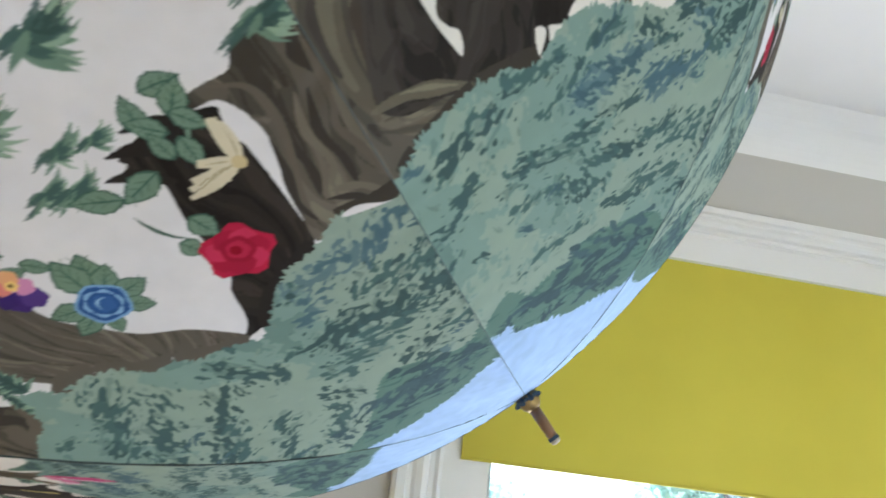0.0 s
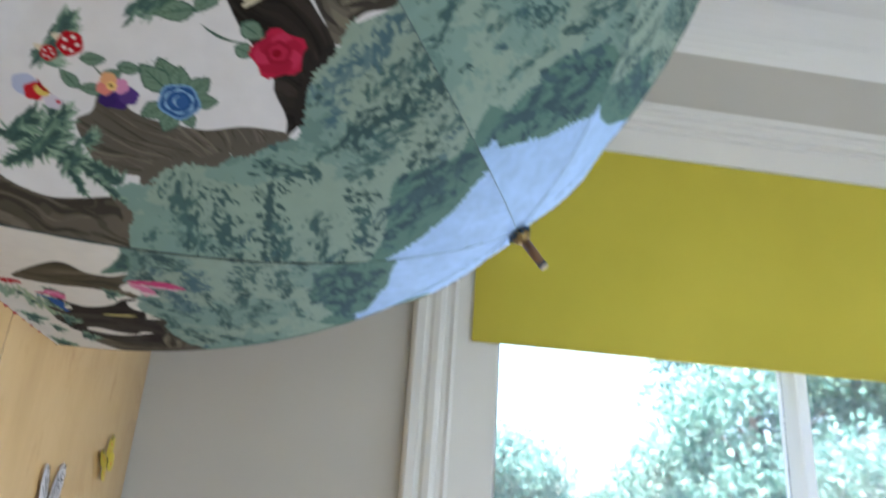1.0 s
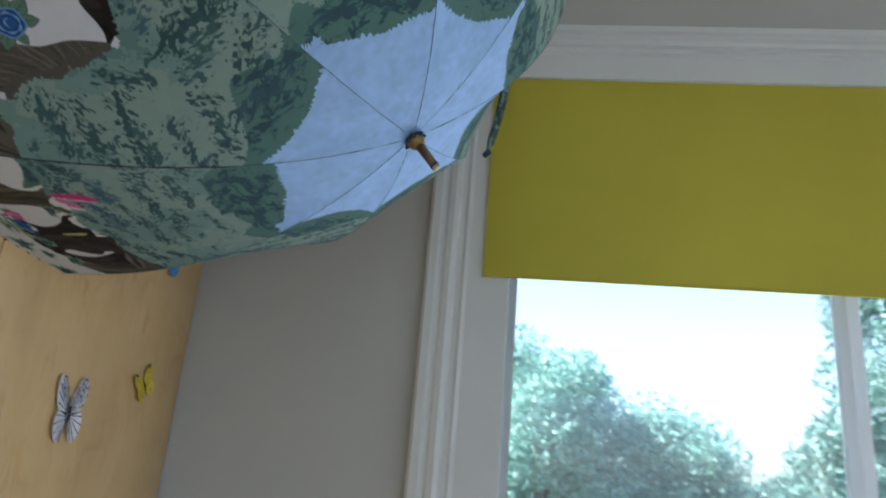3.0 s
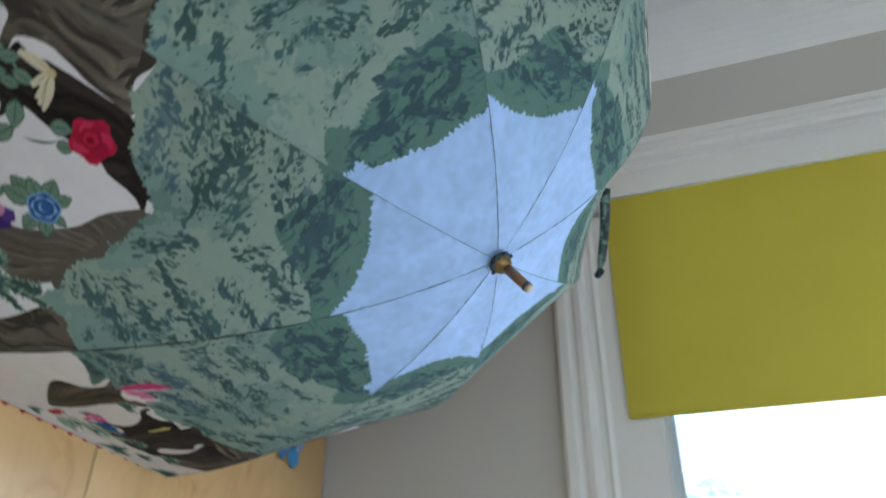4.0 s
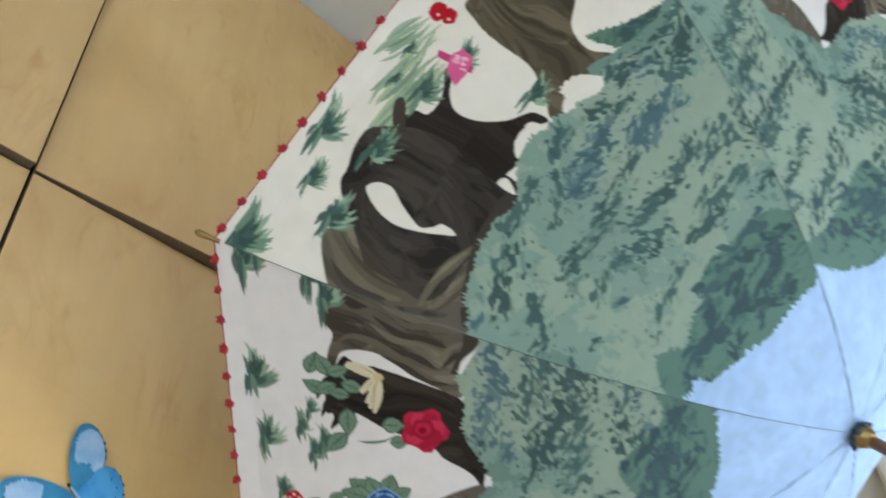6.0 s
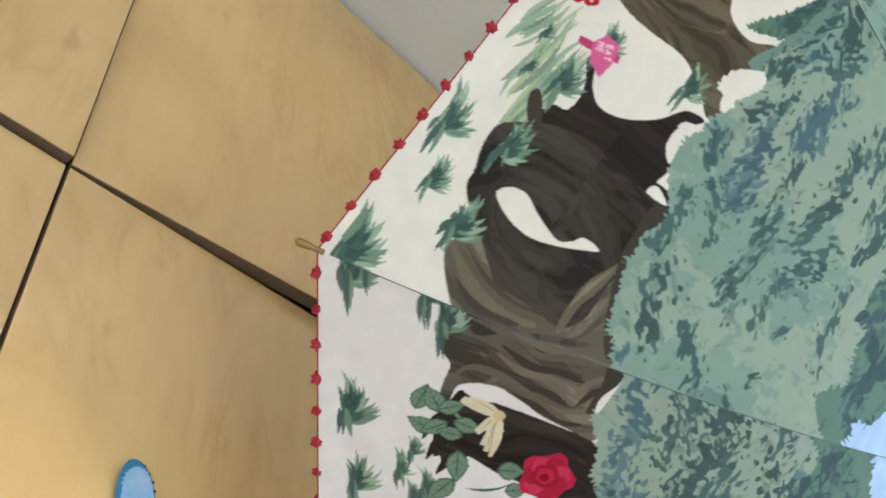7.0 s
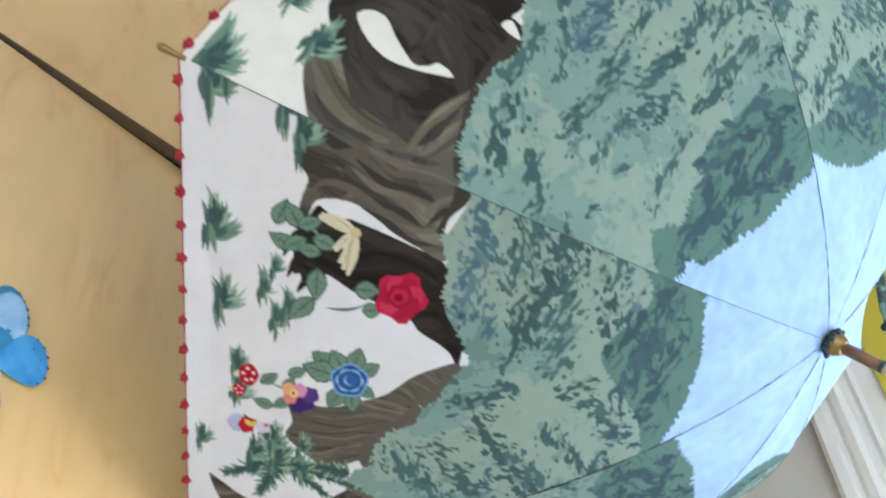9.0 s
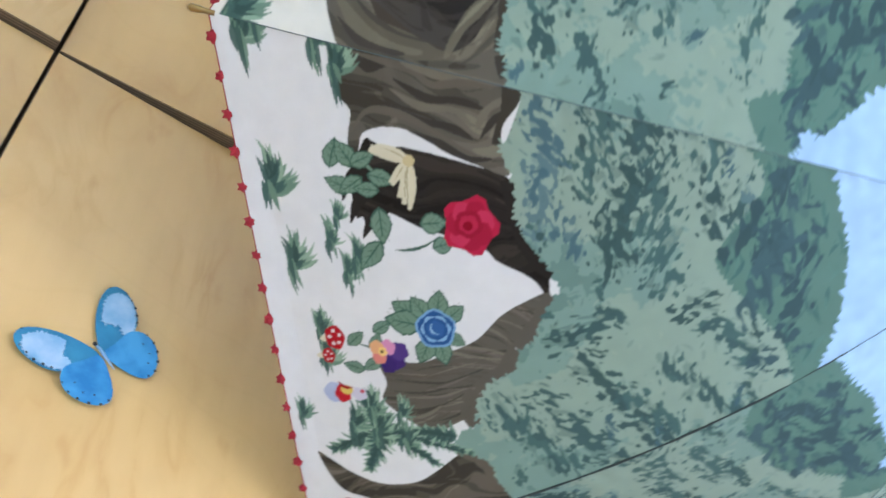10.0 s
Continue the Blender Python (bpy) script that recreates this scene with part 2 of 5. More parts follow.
def extrude_profile(profile, along, lo, hi):
    """A moulding: a closed profile of (a, b) swept along an axis. along: function (a, b, s) -> place."""
    bm = bmesh.new()
    A = [bm.verts.new(along(a, b, lo)) for a, b in profile]
    B = [bm.verts.new(along(a, b, hi)) for a, b in profile]
    n = len(profile)
    for k in range(n):
        bm.faces.new((A[k], A[(k + 1) % n], B[(k + 1) % n], B[k]))
    bm.faces.new(A)
    bm.faces.new(B[::-1])
    return bm


# ---- the room ----
XP, YW = -0.25, 1.165          # cupboard fronts; face of the window wall
X1, Y0, ZC = 3.2, -2.6, 2.54  # far side wall, wall behind, ceiling
WX0, WX1, WZ0, WZ1 = 0.337, 1.55, 0.85, 2.17   # window opening
T = 0.28


def room():
    tagged(obj("floor", box((-0.9, Y0 - T, -0.1), (X1 + T, YW + T, 0.0)), FLOOR), "pale grey carpeted floor of the small room", "floor", kind="structure")
    bm = bmesh.new()
    box((-0.9, YW, 0), (WX0, YW + T, ZC + 0.1), bm=bm)
    box((WX1, YW, 0), (X1 + T, YW + T, ZC + 0.1), bm=bm)
    box((WX0, YW, 0), (WX1, YW + T, WZ0), bm=bm)
    box((WX0, YW, WZ1), (WX1, YW + T, ZC + 0.1), bm=bm)
    tagged(obj("wall_north", bm, WALL), "matt grey painted wall round the window", "wall", kind="structure")
    bm = bmesh.new()
    # openings in the two unseen walls are added to let fill light in
    sy0, sy1, sz0, sz1 = -2.35, -0.05, 0.08, 2.12
    box((X1, Y0, 0), (X1 + T, sy0, ZC + 0.1), bm=bm)
    box((X1, sy1, 0), (X1 + T, YW, ZC + 0.1), bm=bm)
    box((X1, sy0, 0), (X1 + T, sy1, sz0), bm=bm)
    box((X1, sy0, sz1), (X1 + T, sy1, ZC + 0.1), bm=bm)
    tagged(obj("wall_east", bm, BOUNCE_WALL), "unseen pale matt wall with a wide opening added for fill light", "wall", kind="structure")
    bm = bmesh.new()
    box((-0.9, Y0 - T, 0), (0.5, Y0, ZC + 0.1), bm=bm)
    box((2.5, Y0 - T, 0), (X1 + T, Y0, ZC + 0.1), bm=bm)
    box((0.5, Y0 - T, 0), (2.5, Y0, sz0), bm=bm)
    box((0.5, Y0 - T, sz1), (2.5, Y0, ZC + 0.1), bm=bm)
    tagged(obj("wall_south", bm, BOUNCE_WALL), "unseen pale matt wall with an opening added for fill light", "wall", kind="structure")
    tagged(obj("wall_west", box((-0.9 - T, Y0 - T, 0), (-0.9, YW + T, ZC + 0.1)), WALL), "plain grey wall behind the cupboards", "wall", kind="structure")
    # ceiling with a small cove where it meets the window wall
    bm = box((-0.9, Y0 - T, ZC), (X1 + T, YW + T, ZC + 0.12))
    r = 0.10
    prof = [(YW, ZC - r)] + [(YW - r + r * math.cos(radians(9 * k)), ZC - r + r * math.sin(radians(9 * k))) for k in range(1, 10)] + [(YW - r, ZC - 0.001), (YW + 0.01, ZC + 0.01), (YW + 0.01, ZC - r)]
    bm2 = extrude_profile(prof, lambda a, b, s: (s, a, b), -0.9, X1)
    me = bpy.data.meshes.new("tmp")
    bm2.to_mesh(me)
    bm.from_mesh(me)
    bpy.data.meshes.remove(me)
    bm2.free()
    tagged(obj("ceiling", bm, CEIL), "smooth white painted ceiling with a soft coved edge", "ceiling", kind="structure")


room()


def moulding(d0):
    """Architrave profile: (distance from the outer edge, projection from the wall)."""
    return [(0.0, 0.0), (0.0, 0.020), (0.006, 0.026), (0.020, 0.026), (0.024, 0.020), (0.030, 0.019), (0.036, 0.024), (0.046, 0.026),
            (0.054, 0.022), (0.058, 0.014), (0.066, 0.014), (0.072, 0.018), (0.079, 0.012), (d0, 0.012), (d0, 0.0)]


def window():
    win = holder("window_1", "white framed window under a half lowered lime blind", "window", (WX0, YW, WZ0), kind="structure")
    base = Vector((WX0, YW, WZ0))
    rel = lambda p: tuple(Vector(p) - base)
    ox0, ox1, oz1 = 0.183, WX1 + 0.154, 2.285
    part("side_casing", extrude_profile(moulding(WX0 - ox0), lambda a, b, s: rel((ox0 + a, YW - b, s)), 0.75, oz1 - 0.0), TRIM, win, "white moulded window architrave")
    part("side_casing", extrude_profile(moulding(ox1 - WX1), lambda a, b, s: rel((ox1 - a, YW - b, s)), 0.75, oz1), TRIM, win)
    head = [(a * 0.86, b + 0.003) for a, b in moulding(0.142)]
    head = [(a, (b + 0.004 if a > 0.07 and b > 0.004 else b)) for a, b in head]
    part("head_casing", extrude_profile(head, lambda a, b, s: rel((s, YW - b, oz1 + 0.001 - a)), ox0 - 0.003, ox1 + 0.003), TRIM, win)
    part("window_sill", box(rel((ox0 - 0.03, YW - 0.09, WZ0 - 0.04)), rel((ox1 + 0.03, YW + 0.1, WZ0)), 0.006), TRIM, win)
    # frame set back in the opening
    y0, y1 = YW + 0.035, YW + 0.105
    part("window_frame", box(rel((WX0, y0, WZ0)), rel((WX0 + 0.016, y1, WZ1)), 0.003), FRAME, win)
    part("window_frame", box(rel((WX1 - 0.045, y0, WZ0)), rel((WX1, y1, WZ1)), 0.003), FRAME, win)
    part("window_frame", box(rel((WX0 + 0.016, y0, WZ1 - 0.045)), rel((WX1 - 0.045, y1, WZ1)), 0.003), FRAME, win)
    part("window_frame", box(rel((WX0 + 0.016, y0, WZ0)), rel((WX1 - 0.045, y1, WZ0 + 0.05)), 0.003), FRAME, win)
    part("mullion", box(rel((0.938, y0 - 0.008, WZ0 + 0.05)), rel((0.962, y1 - 0.01, WZ1 - 0.045)), 0.004), FRAME, win, "white upright window bar")
    for a, b in ((WX0 + 0.016, 0.938), (0.962, WX1 - 0.045)):
        pane = part("pane", box(rel((a, y0 + 0.04, WZ0 + 0.05)), rel((b, y0 + 0.044, WZ1 - 0.045))), GLASS, win, "clear glass pane")
        pane.visible_shadow = False


window()


def roller_blind():
    x0, x1, z0, z1 = 0.289, WX1 + 0.048, 1.746, 2.158
    b = holder("roller_blind", "lime green roller blind lowered over half the window", "blind", (x0, YW - 0.018, z0))
    bm = bmesh.new()
    nx, nz = 40, 14
    grid = [[bm.verts.new((k * (x1 - x0) / nx, -0.002 + 0.0012 * math.sin(k * 0.55) * (1 - j / nz), j * (z1 - z0) / nz)) for k in range(nx + 1)] for j in range(nz + 1)]
    for j in range(nz):
        for k in range(nx):
            bm.faces.new((grid[j][k], grid[j][k + 1], grid[j + 1][k + 1], grid[j + 1][k]))
    part("cloth", bm, BLIND, b, "lime green blind cloth", True)
    part("bottom_bar", box((0.0, -0.0028, -0.002), (x1 - x0, 0.0028, 0.003), 0.0012), BLIND, b)
    part("bracket", box((-0.022, -0.012, z1 - z0 - 0.03), (-0.008, 0.004, z1 - z0 - 0.012), 0.002), STEEL, b, "small metal end bracket")


roller_blind()


# ---- birch plywood cupboards ----
def door(name, parent, y0, y1, z0, z1, hinge, angle, base):
    """A plywood door leaf whose front lies in the plane x = XP when shut; hinge: y of its hinge side."""
    t = 0.018
    bm = box((-t, y0 - hinge, z0), (0.0, y1 - hinge, z1), 0.0012)
    bm.normal_update()
    for f in bm.faces:
        f.material_index = 0 if f.normal.x > 0.7 else 1
    ob = part(name, bm, [PLY, PLYEDGE], parent)
    ob.location = Vector((XP, hinge, 0)) - Vector(base)
    ob.rotation_euler = (0, 0, -angle)
    return ob


def cupboards():
    g = 0.003
    ys = [-2.58, -1.56, -1.01, -0.46, 0.09, 0.64, YW - 0.002]
    split = 1.9785
    for i, (a, b) in enumerate(zip(ys, ys[1:])):
        base = ((XP - 0.3), (a + b) / 2, 0.0)
        c = holder("tall_cupboard", "tall built-in cupboard with plain birch plywood doors", "cupboard", base, "wall of plywood cupboards")
        bm = box((-0.29, a - base[1], 0.0), (0.276, b - base[1], 2.525))
        part("carcass", bm, DARKGAP, c, "dark cupboard carcass behind the doors")
        lo_gap, hi_gap = (0.0004 if abs(v - 0.64) < 0.01 else g / 2 for v in (a, b))
        door("lower_door", c, a + lo_gap, b - hi_gap, 0.08, split - g / 2, a, 0.0, base)
        if i == 4:
            door("upper_door", c, a + g / 2, b - g / 2, split + g / 2, 2.533, a, radians(4.3), base)
        elif i == 3:
            door("upper_door", c, a + g / 2, b - g / 2, split + g / 2, 2.533, a, radians(0.9), base)
        else:
            door("upper_door", c, a + g / 2, b - g / 2, split + g / 2, 2.533, a, 0.0, base)


cupboards()


# ---- the umbrella: shape ----
HUB = np.array((0.232, 0.5885, 1.733))
AZ, EL = radians(-3.03), radians(-50.97)
AX = np.array([math.cos(EL) * math.cos(AZ), math.cos(EL) * math.sin(AZ), math.sin(EL)])   # from the handle to the ferrule
AU = np.cross([0, 0, 1], AX)
AU /= np.linalg.norm(AU)
AV = np.cross(AX, AU)
RIM = 0.487
LENGTH, HALF = 540.0, 186.0    # a panel's length and half its rim, in millimetres of print


def rib_line(n, q):
    """Points along rib n, q from 0 at the hub to 1 at the tip. Rib 1 is bent a little out of line."""
    q = np.asarray(q, float)
    th = radians(-162.64 + 45 * (n - 1)) + 0 * q
    e = RIM * q
    d = 0.0323 * e + 0.7811 * e**2 + 0.1389 * e**4
    if (n - 1) % 8 == 0:
        e, d, th = e - 0.006 * q**2, d - 0.0075 * q**3, th - radians(1.0) * q**2
    if n % 8 in (6, 7):
        e = e - (0.068 if n % 8 == 6 else 0.02) * q**3
    if n % 8 in (3, 4):
        d = d - (0.010 if n % 8 == 3 else 0.005) * np.sin(np.pi * q)
    return HUB - AX * d[..., None] + (e * np.cos(th))[..., None] * AU + (e * np.sin(th))[..., None] * AV


def panel_points(n, q, w):
    return rib_line(n, q) * ((1 - w) / 2)[..., None] + rib_line(n + 1, q) * ((1 + w) / 2)[..., None]


# ---- the umbrella: its print, painted stroke by stroke on a flat cloth ----
rng = random.Random(11)
STEP = 0.5                     # millimetres per cell of the painted cloth
PW, PH = 800, 1130             # x from -200 mm, y from the hub


def dye(r, g, b, k=0.93):
    return np.array(lin(r, g, b, k), np.float32)


class Cloth:
    def __init__(self, colour):
        self.px = np.empty((PH, PW, 3), np.float32)
        self.px[:] = colour

    def spans(self, poly):
        p = np.asarray(poly, float) / STEP + (PW / 2, 0)
        x0, y0 = p[:, 0], p[:, 1]
        x1, y1 = np.roll(x0, -1), np.roll(y0, -1)
        for r in range(max(int(y0.min()), 0), min(int(y0.max()) + 1, PH)):
            y = r + 0.5
            k = (y0 <= y) != (y1 <= y)
            if k.any():
                xs = np.sort(x0[k] + (y - y0[k]) / (y1[k] - y0[k]) * (x1[k] - x0[k]))
                for a, b in zip(xs[::2], xs[1::2]):
                    a, b = max(int(a + 0.5), 0), min(int(b + 0.5), PW)
                    if b > a:
                        yield r, a, b

    def fill(self, poly, colour, alpha=1.0, mask=None):
        for r, a, b in self.spans(poly):
            row = self.px[r, a:b]
            if mask is None:
                row += (colour - row) * alpha
            else:
                row += (colour - row) * (alpha * mask[r, a:b, None])

    def mask(self, poly):
        m = np.zeros((PH, PW), np.float32)
        for r, a, b in self.spans(poly):
            m[r, a:b] = 1
        return m


def flow(points, closed=True, n=8):
    """A smooth line through control points."""
    p = np.asarray(points, float)
    k = len(p)
    out = []
    for i in range(k if closed else k - 1):
        a, b, c, d = [p[j % k] if closed else p[min(max(j, 0), k - 1)] for j in (i - 1, i, i + 1, i + 2)]
        for s in np.arange(n) / n:
            out.append(0.5 * (2 * b + (c - a) * s + (2 * a - 5 * b + 4 * c - d) * s * s + (3 * b - a - 3 * c + d) * s**3))
    if not closed:
        out.append(p[-1])
    return np.array(out)


def ragged(poly, tooth=2.2, step=3.0, closed=True):
    """The outline cut into uneven, rounded leaf points in small bunches, which stand outwards."""
    p = np.asarray(poly, float)
    q = np.roll(p, -1, 0)
    if closed and (p[:, 0] * q[:, 1] - q[:, 0] * p[:, 1]).sum() < 0:
        p = p[::-1]
    if closed:
        p = np.vstack([p, p[:1]])
    run = np.concatenate([[0], np.cumsum(np.hypot(*np.diff(p, axis=0).T))])
    def at(s):
        return np.array((np.interp(s, run, p[:, 0]), np.interp(s, run, p[:, 1])))
    out, s, bunch, left = [], 0.0, 0.0, 0
    while s < run[-1]:
        if left <= 0:
            left, bunch = rng.randint(2, 6), rng.uniform(-1.2, 1.2)
        left -= 1
        w = step * rng.uniform(0.6, 2.2)
        a, b = at(s), at(min(s + w, run[-1]))
        d = b - a
        L = np.hypot(*d)
        if L > 1e-4:
            t = d / L
            nrm = np.array([t[1], -t[0]])
            h = tooth * (0.2 if rng.random() < 0.28 else rng.uniform(0.45, 1.3)) * (1 + 0.4 * bunch)
            slant = rng.uniform(0.1, 0.9)
            for along_, up in ((0.0, -0.45 * rng.random()), (0.18 + 0.2 * slant, 0.55), (0.25 + 0.5 * slant, 1.0), (0.62 + 0.3 * slant, 0.62), (0.86, 0.1)):
                out.append(a + t * along_ * w + nrm * h * up)
        s += w
    return np.array(out)


def brush(c, x0, y0, x1, y1, width, colour, bend=0.0, alpha=1.0, mask=None, blunt=0.12):
    """One tapered, bent stroke."""
    a, b = np.array((x0, y0), float), np.array((x1, y1), float)
    d = b - a
    L = np.hypot(*d) + 1e-6
    nrm = np.array([-d[1], d[0]]) / L
    s = np.linspace(0, 1, 7)
    mid = a + d * s[:, None] + nrm * (bend * L * 4 * s * (1 - s))[:, None]
    w = width / 2 * (blunt + (1 - blunt) * np.sin(np.pi * s**0.75))
    c.fill(np.vstack([mid + nrm * w[:, None], (mid - nrm * w[:, None])[::-1]]), colour, alpha, mask)


def sweep(c, points, width, colour, alpha=1.0):
    """A long tapered stroke along a smooth line."""
    p = flow(points, closed=False)
    d = np.gradient(p, axis=0)
    nrm = np.stack([-d[:, 1], d[:, 0]], 1) / (np.hypot(d[:, 0], d[:, 1])[:, None] + 1e-6)
    s = np.linspace(0, 1, len(p))
    w = width / 2 * np.sin(np.pi * (0.06 + 0.88 * s)) * (1 + 0.22 * np.sin(11 * s + width))
    c.fill(np.vstack([p + nrm * w[:, None], (p - nrm * w[:, None])[::-1]]), colour, alpha)


def lattice(u, v, seed):
    """Smooth noise, 0 to 1, at any places."""
    g = np.random.RandomState(seed).rand(64, 64).astype(np.float32)
    iu, iv = np.floor(u).astype(int), np.floor(v).astype(int)
    fu, fv = u - iu, v - iv
    fu, fv = fu * fu * (3 - 2 * fu), fv * fv * (3 - 2 * fv)
    at = lambda i, j: g[(iu + i) % 64, (iv + j) % 64]
    return (at(0, 0) * (1 - fu) + at(1, 0) * fu) * (1 - fv) + (at(0, 1) * (1 - fu) + at(1, 1) * fu) * fv


def window_of(c, x0, y0, x1, y1):
    """A stretch of the cloth: its cells and their places in millimetres."""
    i0, i1 = max(int(y0 / STEP), 0), min(int(y1 / STEP) + 1, PH)
    j0, j1 = max(int((x0 + 200) / STEP), 0), min(int((x1 + 200) / STEP) + 1, PW)
    if i1 <= i0 or j1 <= j0:
        return None
    Y, X = np.mgrid[i0:i1, j0:j1].astype(np.float32) * STEP
    return slice(i0, i1), slice(j0, j1), X - 200, Y


def patch(c, x0, y0, x1, y1, width, colours, dense=1.0, size=1.0, mask=None):
    """A blotch of leaf marks along a line: run together at its heart, with holes and fingered edges, and a paler tone beside it."""
    L = math.hypot(x1 - x0, y1 - y0)
    base = math.atan2(y1 - y0, x1 - x0)
    lean = base + rng.choice((-1, 1)) * rng.uniform(0.2, 0.75)
    seed, tone, other = rng.randrange(9999), rng.choice(colours), rng.choice(colours)
    half = 0.50 * width + 3.5 * size
    r = half * 1.7
    w = window_of(c, min(x0, x1) - r, min(y0, y1) - r, max(x0, x1) + r, max(y0, y1) + r)
    if w is None:
        return
    si, sj, X, Y = w
    dx, dy = X - x0, Y - y0
    along_, across = dx * math.cos(base) + dy * math.sin(base), -dx * math.sin(base) + dy * math.cos(base)
    q = np.clip(along_, 0, L)
    env = 1 - np.hypot(along_ - q, across) / half
    bend = 5 * size * (lattice(X / 17, Y / 17, seed + 3) - 0.5)
    a, b = dx * math.cos(lean) + dy * math.sin(lean), -dx * math.sin(lean) + dy * math.cos(lean) + bend
    n1 = lattice(a / (6.2 * size), b / (2.9 * size), seed)
    n2 = lattice(a / (4.0 * size) + 9, b / (1.9 * size), seed + 1)
    v = env + 1.6 * (n1 - 0.5) + 1.0 * (n2 - 0.5)
    thr = 0.64 - 0.35 * (dense - 0.9)
    soft = np.clip((v - thr) / 0.16 + 0.5, 0, 1)
    pale = np.clip((env + 1.9 * (lattice(a / (7 * size) + 5, b / (2.8 * size) + 3, seed + 2) - 0.5) - thr - 0.18) / 0.16 + 0.5, 0, 1) * 0.38
    if mask is not None:
        soft, pale = soft * mask[si, sj], pale * mask[si, sj]
    px = c.px[si, sj]
    px += (other - px) * pale[..., None]
    tones = np.where((lattice(a / 12 + 2, b / 6 + 7, seed + 1) > 0.62)[..., None], other, tone)
    px += (tones - px) * (soft * 0.96)[..., None]


def bark_bands(c, poly, tones, shares, period, length, seed, centre=None, lean=0.0):
    """Bark as flat bands of a few tones that flow along the trunk, or round a hollow at centre."""
    poly = np.asarray(poly, float)
    (x0, y0), (x1, y1) = poly.min(0), poly.max(0)
    w = window_of(c, x0, y0, x1, y1)
    m = c.mask(poly)
    si, sj, X, Y = w
    warp = 15 * (lattice(X / 34 + 3, Y / 40, seed) - 0.5) + 5 * (lattice(X / 13, Y / 15, seed + 4) - 0.5)
    if centre is None:
        ca, sa = math.cos(radians(lean)), math.sin(radians(lean))
        u, v = X * ca + Y * sa + warp * 1.5, Y * ca - X * sa
    else:
        dx, dy = X - centre[0], (Y - centre[1]) * 0.62
        u, v = np.hypot(dx, dy) + warp, np.arctan2(dy, dx) * 34 + 300
    n = 0.6 * lattice(u / period + 20, v / length + 20, seed + 1) + 0.4 * lattice(u / (period * 0.42) + 40, v / (length * 0.55) + 5, seed + 2)
    inside = m[si, sj] > 0
    cuts = np.quantile(n[inside], np.cumsum(shares)[:-1])
    k = np.digitize(n, cuts)
    # fine grooves and pale ridges along the flow
    groove = np.abs(lattice(u / (period * 0.7) + 7, v / length + 3, seed + 5) - 0.5) < 0.03
    ridge = np.abs(lattice(u / (period * 0.8) + 31, v / length + 13, seed + 6) - 0.5) < 0.028
    k = np.clip(k - groove + ridge, 0, len(tones) - 1)
    px = c.px[si, sj]
    px += (np.array(tones, np.float32)[k] - px) * m[si, sj][..., None]


def tuft(c, x, y, size, colours, n=22, spread=75):
    """A clump of grass: long pale blades that arch from one root, a dark heart over them and a tail of points."""
    size *= 0.92
    bx, by = x + size * 0.14, y + size * 0.12
    dark, tail = (colours[0], colours[3 % len(colours)]), (colours[0], colours[1])
    for k in range(n):
        u = rng.random()
        a = radians(172 + (spread + 25) * u + rng.uniform(-8, 8))
        l = size * (0.66 - 0.22 * u) * rng.uniform(0.7, 1.05)
        o = size * rng.uniform(-0.07, 0.04)
        brush(c, bx + o, by - o * 0.4, bx + o + l * math.cos(a), by + l * math.sin(a), size * rng.uniform(0.07, 0.115), colours[2 if k % 2 == 0 and len(colours) > 2 else 1], rng.uniform(0.06, 0.2), 0.97, None, 0.06)
    for k in range(n):
        u = rng.random()
        a = radians(176 + spread * u + rng.uniform(-10, 10))
        l = size * (0.46 - 0.14 * u) * rng.uniform(0.5, 1.05)
        o = size * rng.uniform(-0.14, 0.10)
        brush(c, bx + o, by - abs(o) * 0.3, bx + o + l * math.cos(a), by + l * math.sin(a), size * rng.uniform(0.05, 0.085), dark[k % 2], rng.uniform(0.04, 0.18), 0.9, None, 0.1)
    for k in range(5):
        o = size * rng.uniform(-0.07, 0.04)
        brush(c, bx - size * 0.1, by + o, bx + size * rng.uniform(0.15, 0.58), by + o * 1.5 - size * 0.06 * (k % 2), size * rng.uniform(0.06, 0.10), tail[k % 2], rng.uniform(-0.06, 0.06), 0.95, None, 0.1)


def frond(c, x0, y0, x1, y1, reach, lean=60):
    """A feathered fern branch: pale side blades under a dark rib that thins towards its end."""
    base = math.degrees(math.atan2(y1 - y0, x1 - x0))
    for layer, (tones, part_of) in enumerate((((BLADE[1], BLADE[2]), 1.0), ((BLADE[0], BLADE[3]), 0.66))):
        for k in range(15):
            s = (k + rng.uniform(-0.3, 0.3)) / 14
            for side in (-1, 1):
                a = radians(base + side * (lean * (1 - 0.45 * s) + rng.uniform(-12, 12)))
                l = reach * part_of * (1 - 0.55 * s) * rng.uniform(0.7, 1.15)
                x, y = x0 + (x1 - x0) * s, y0 + (y1 - y0) * s
                brush(c, x, y, x + l * math.cos(a), y + l * math.sin(a), rng.uniform(2.0, 3.2), tones[k % 2], side * -0.08, 0.96, None, 0.3)
    brush(c, x0, y0, x1, y1, 3.0, BLADE[3], 0.02, 1, None, 0.3)


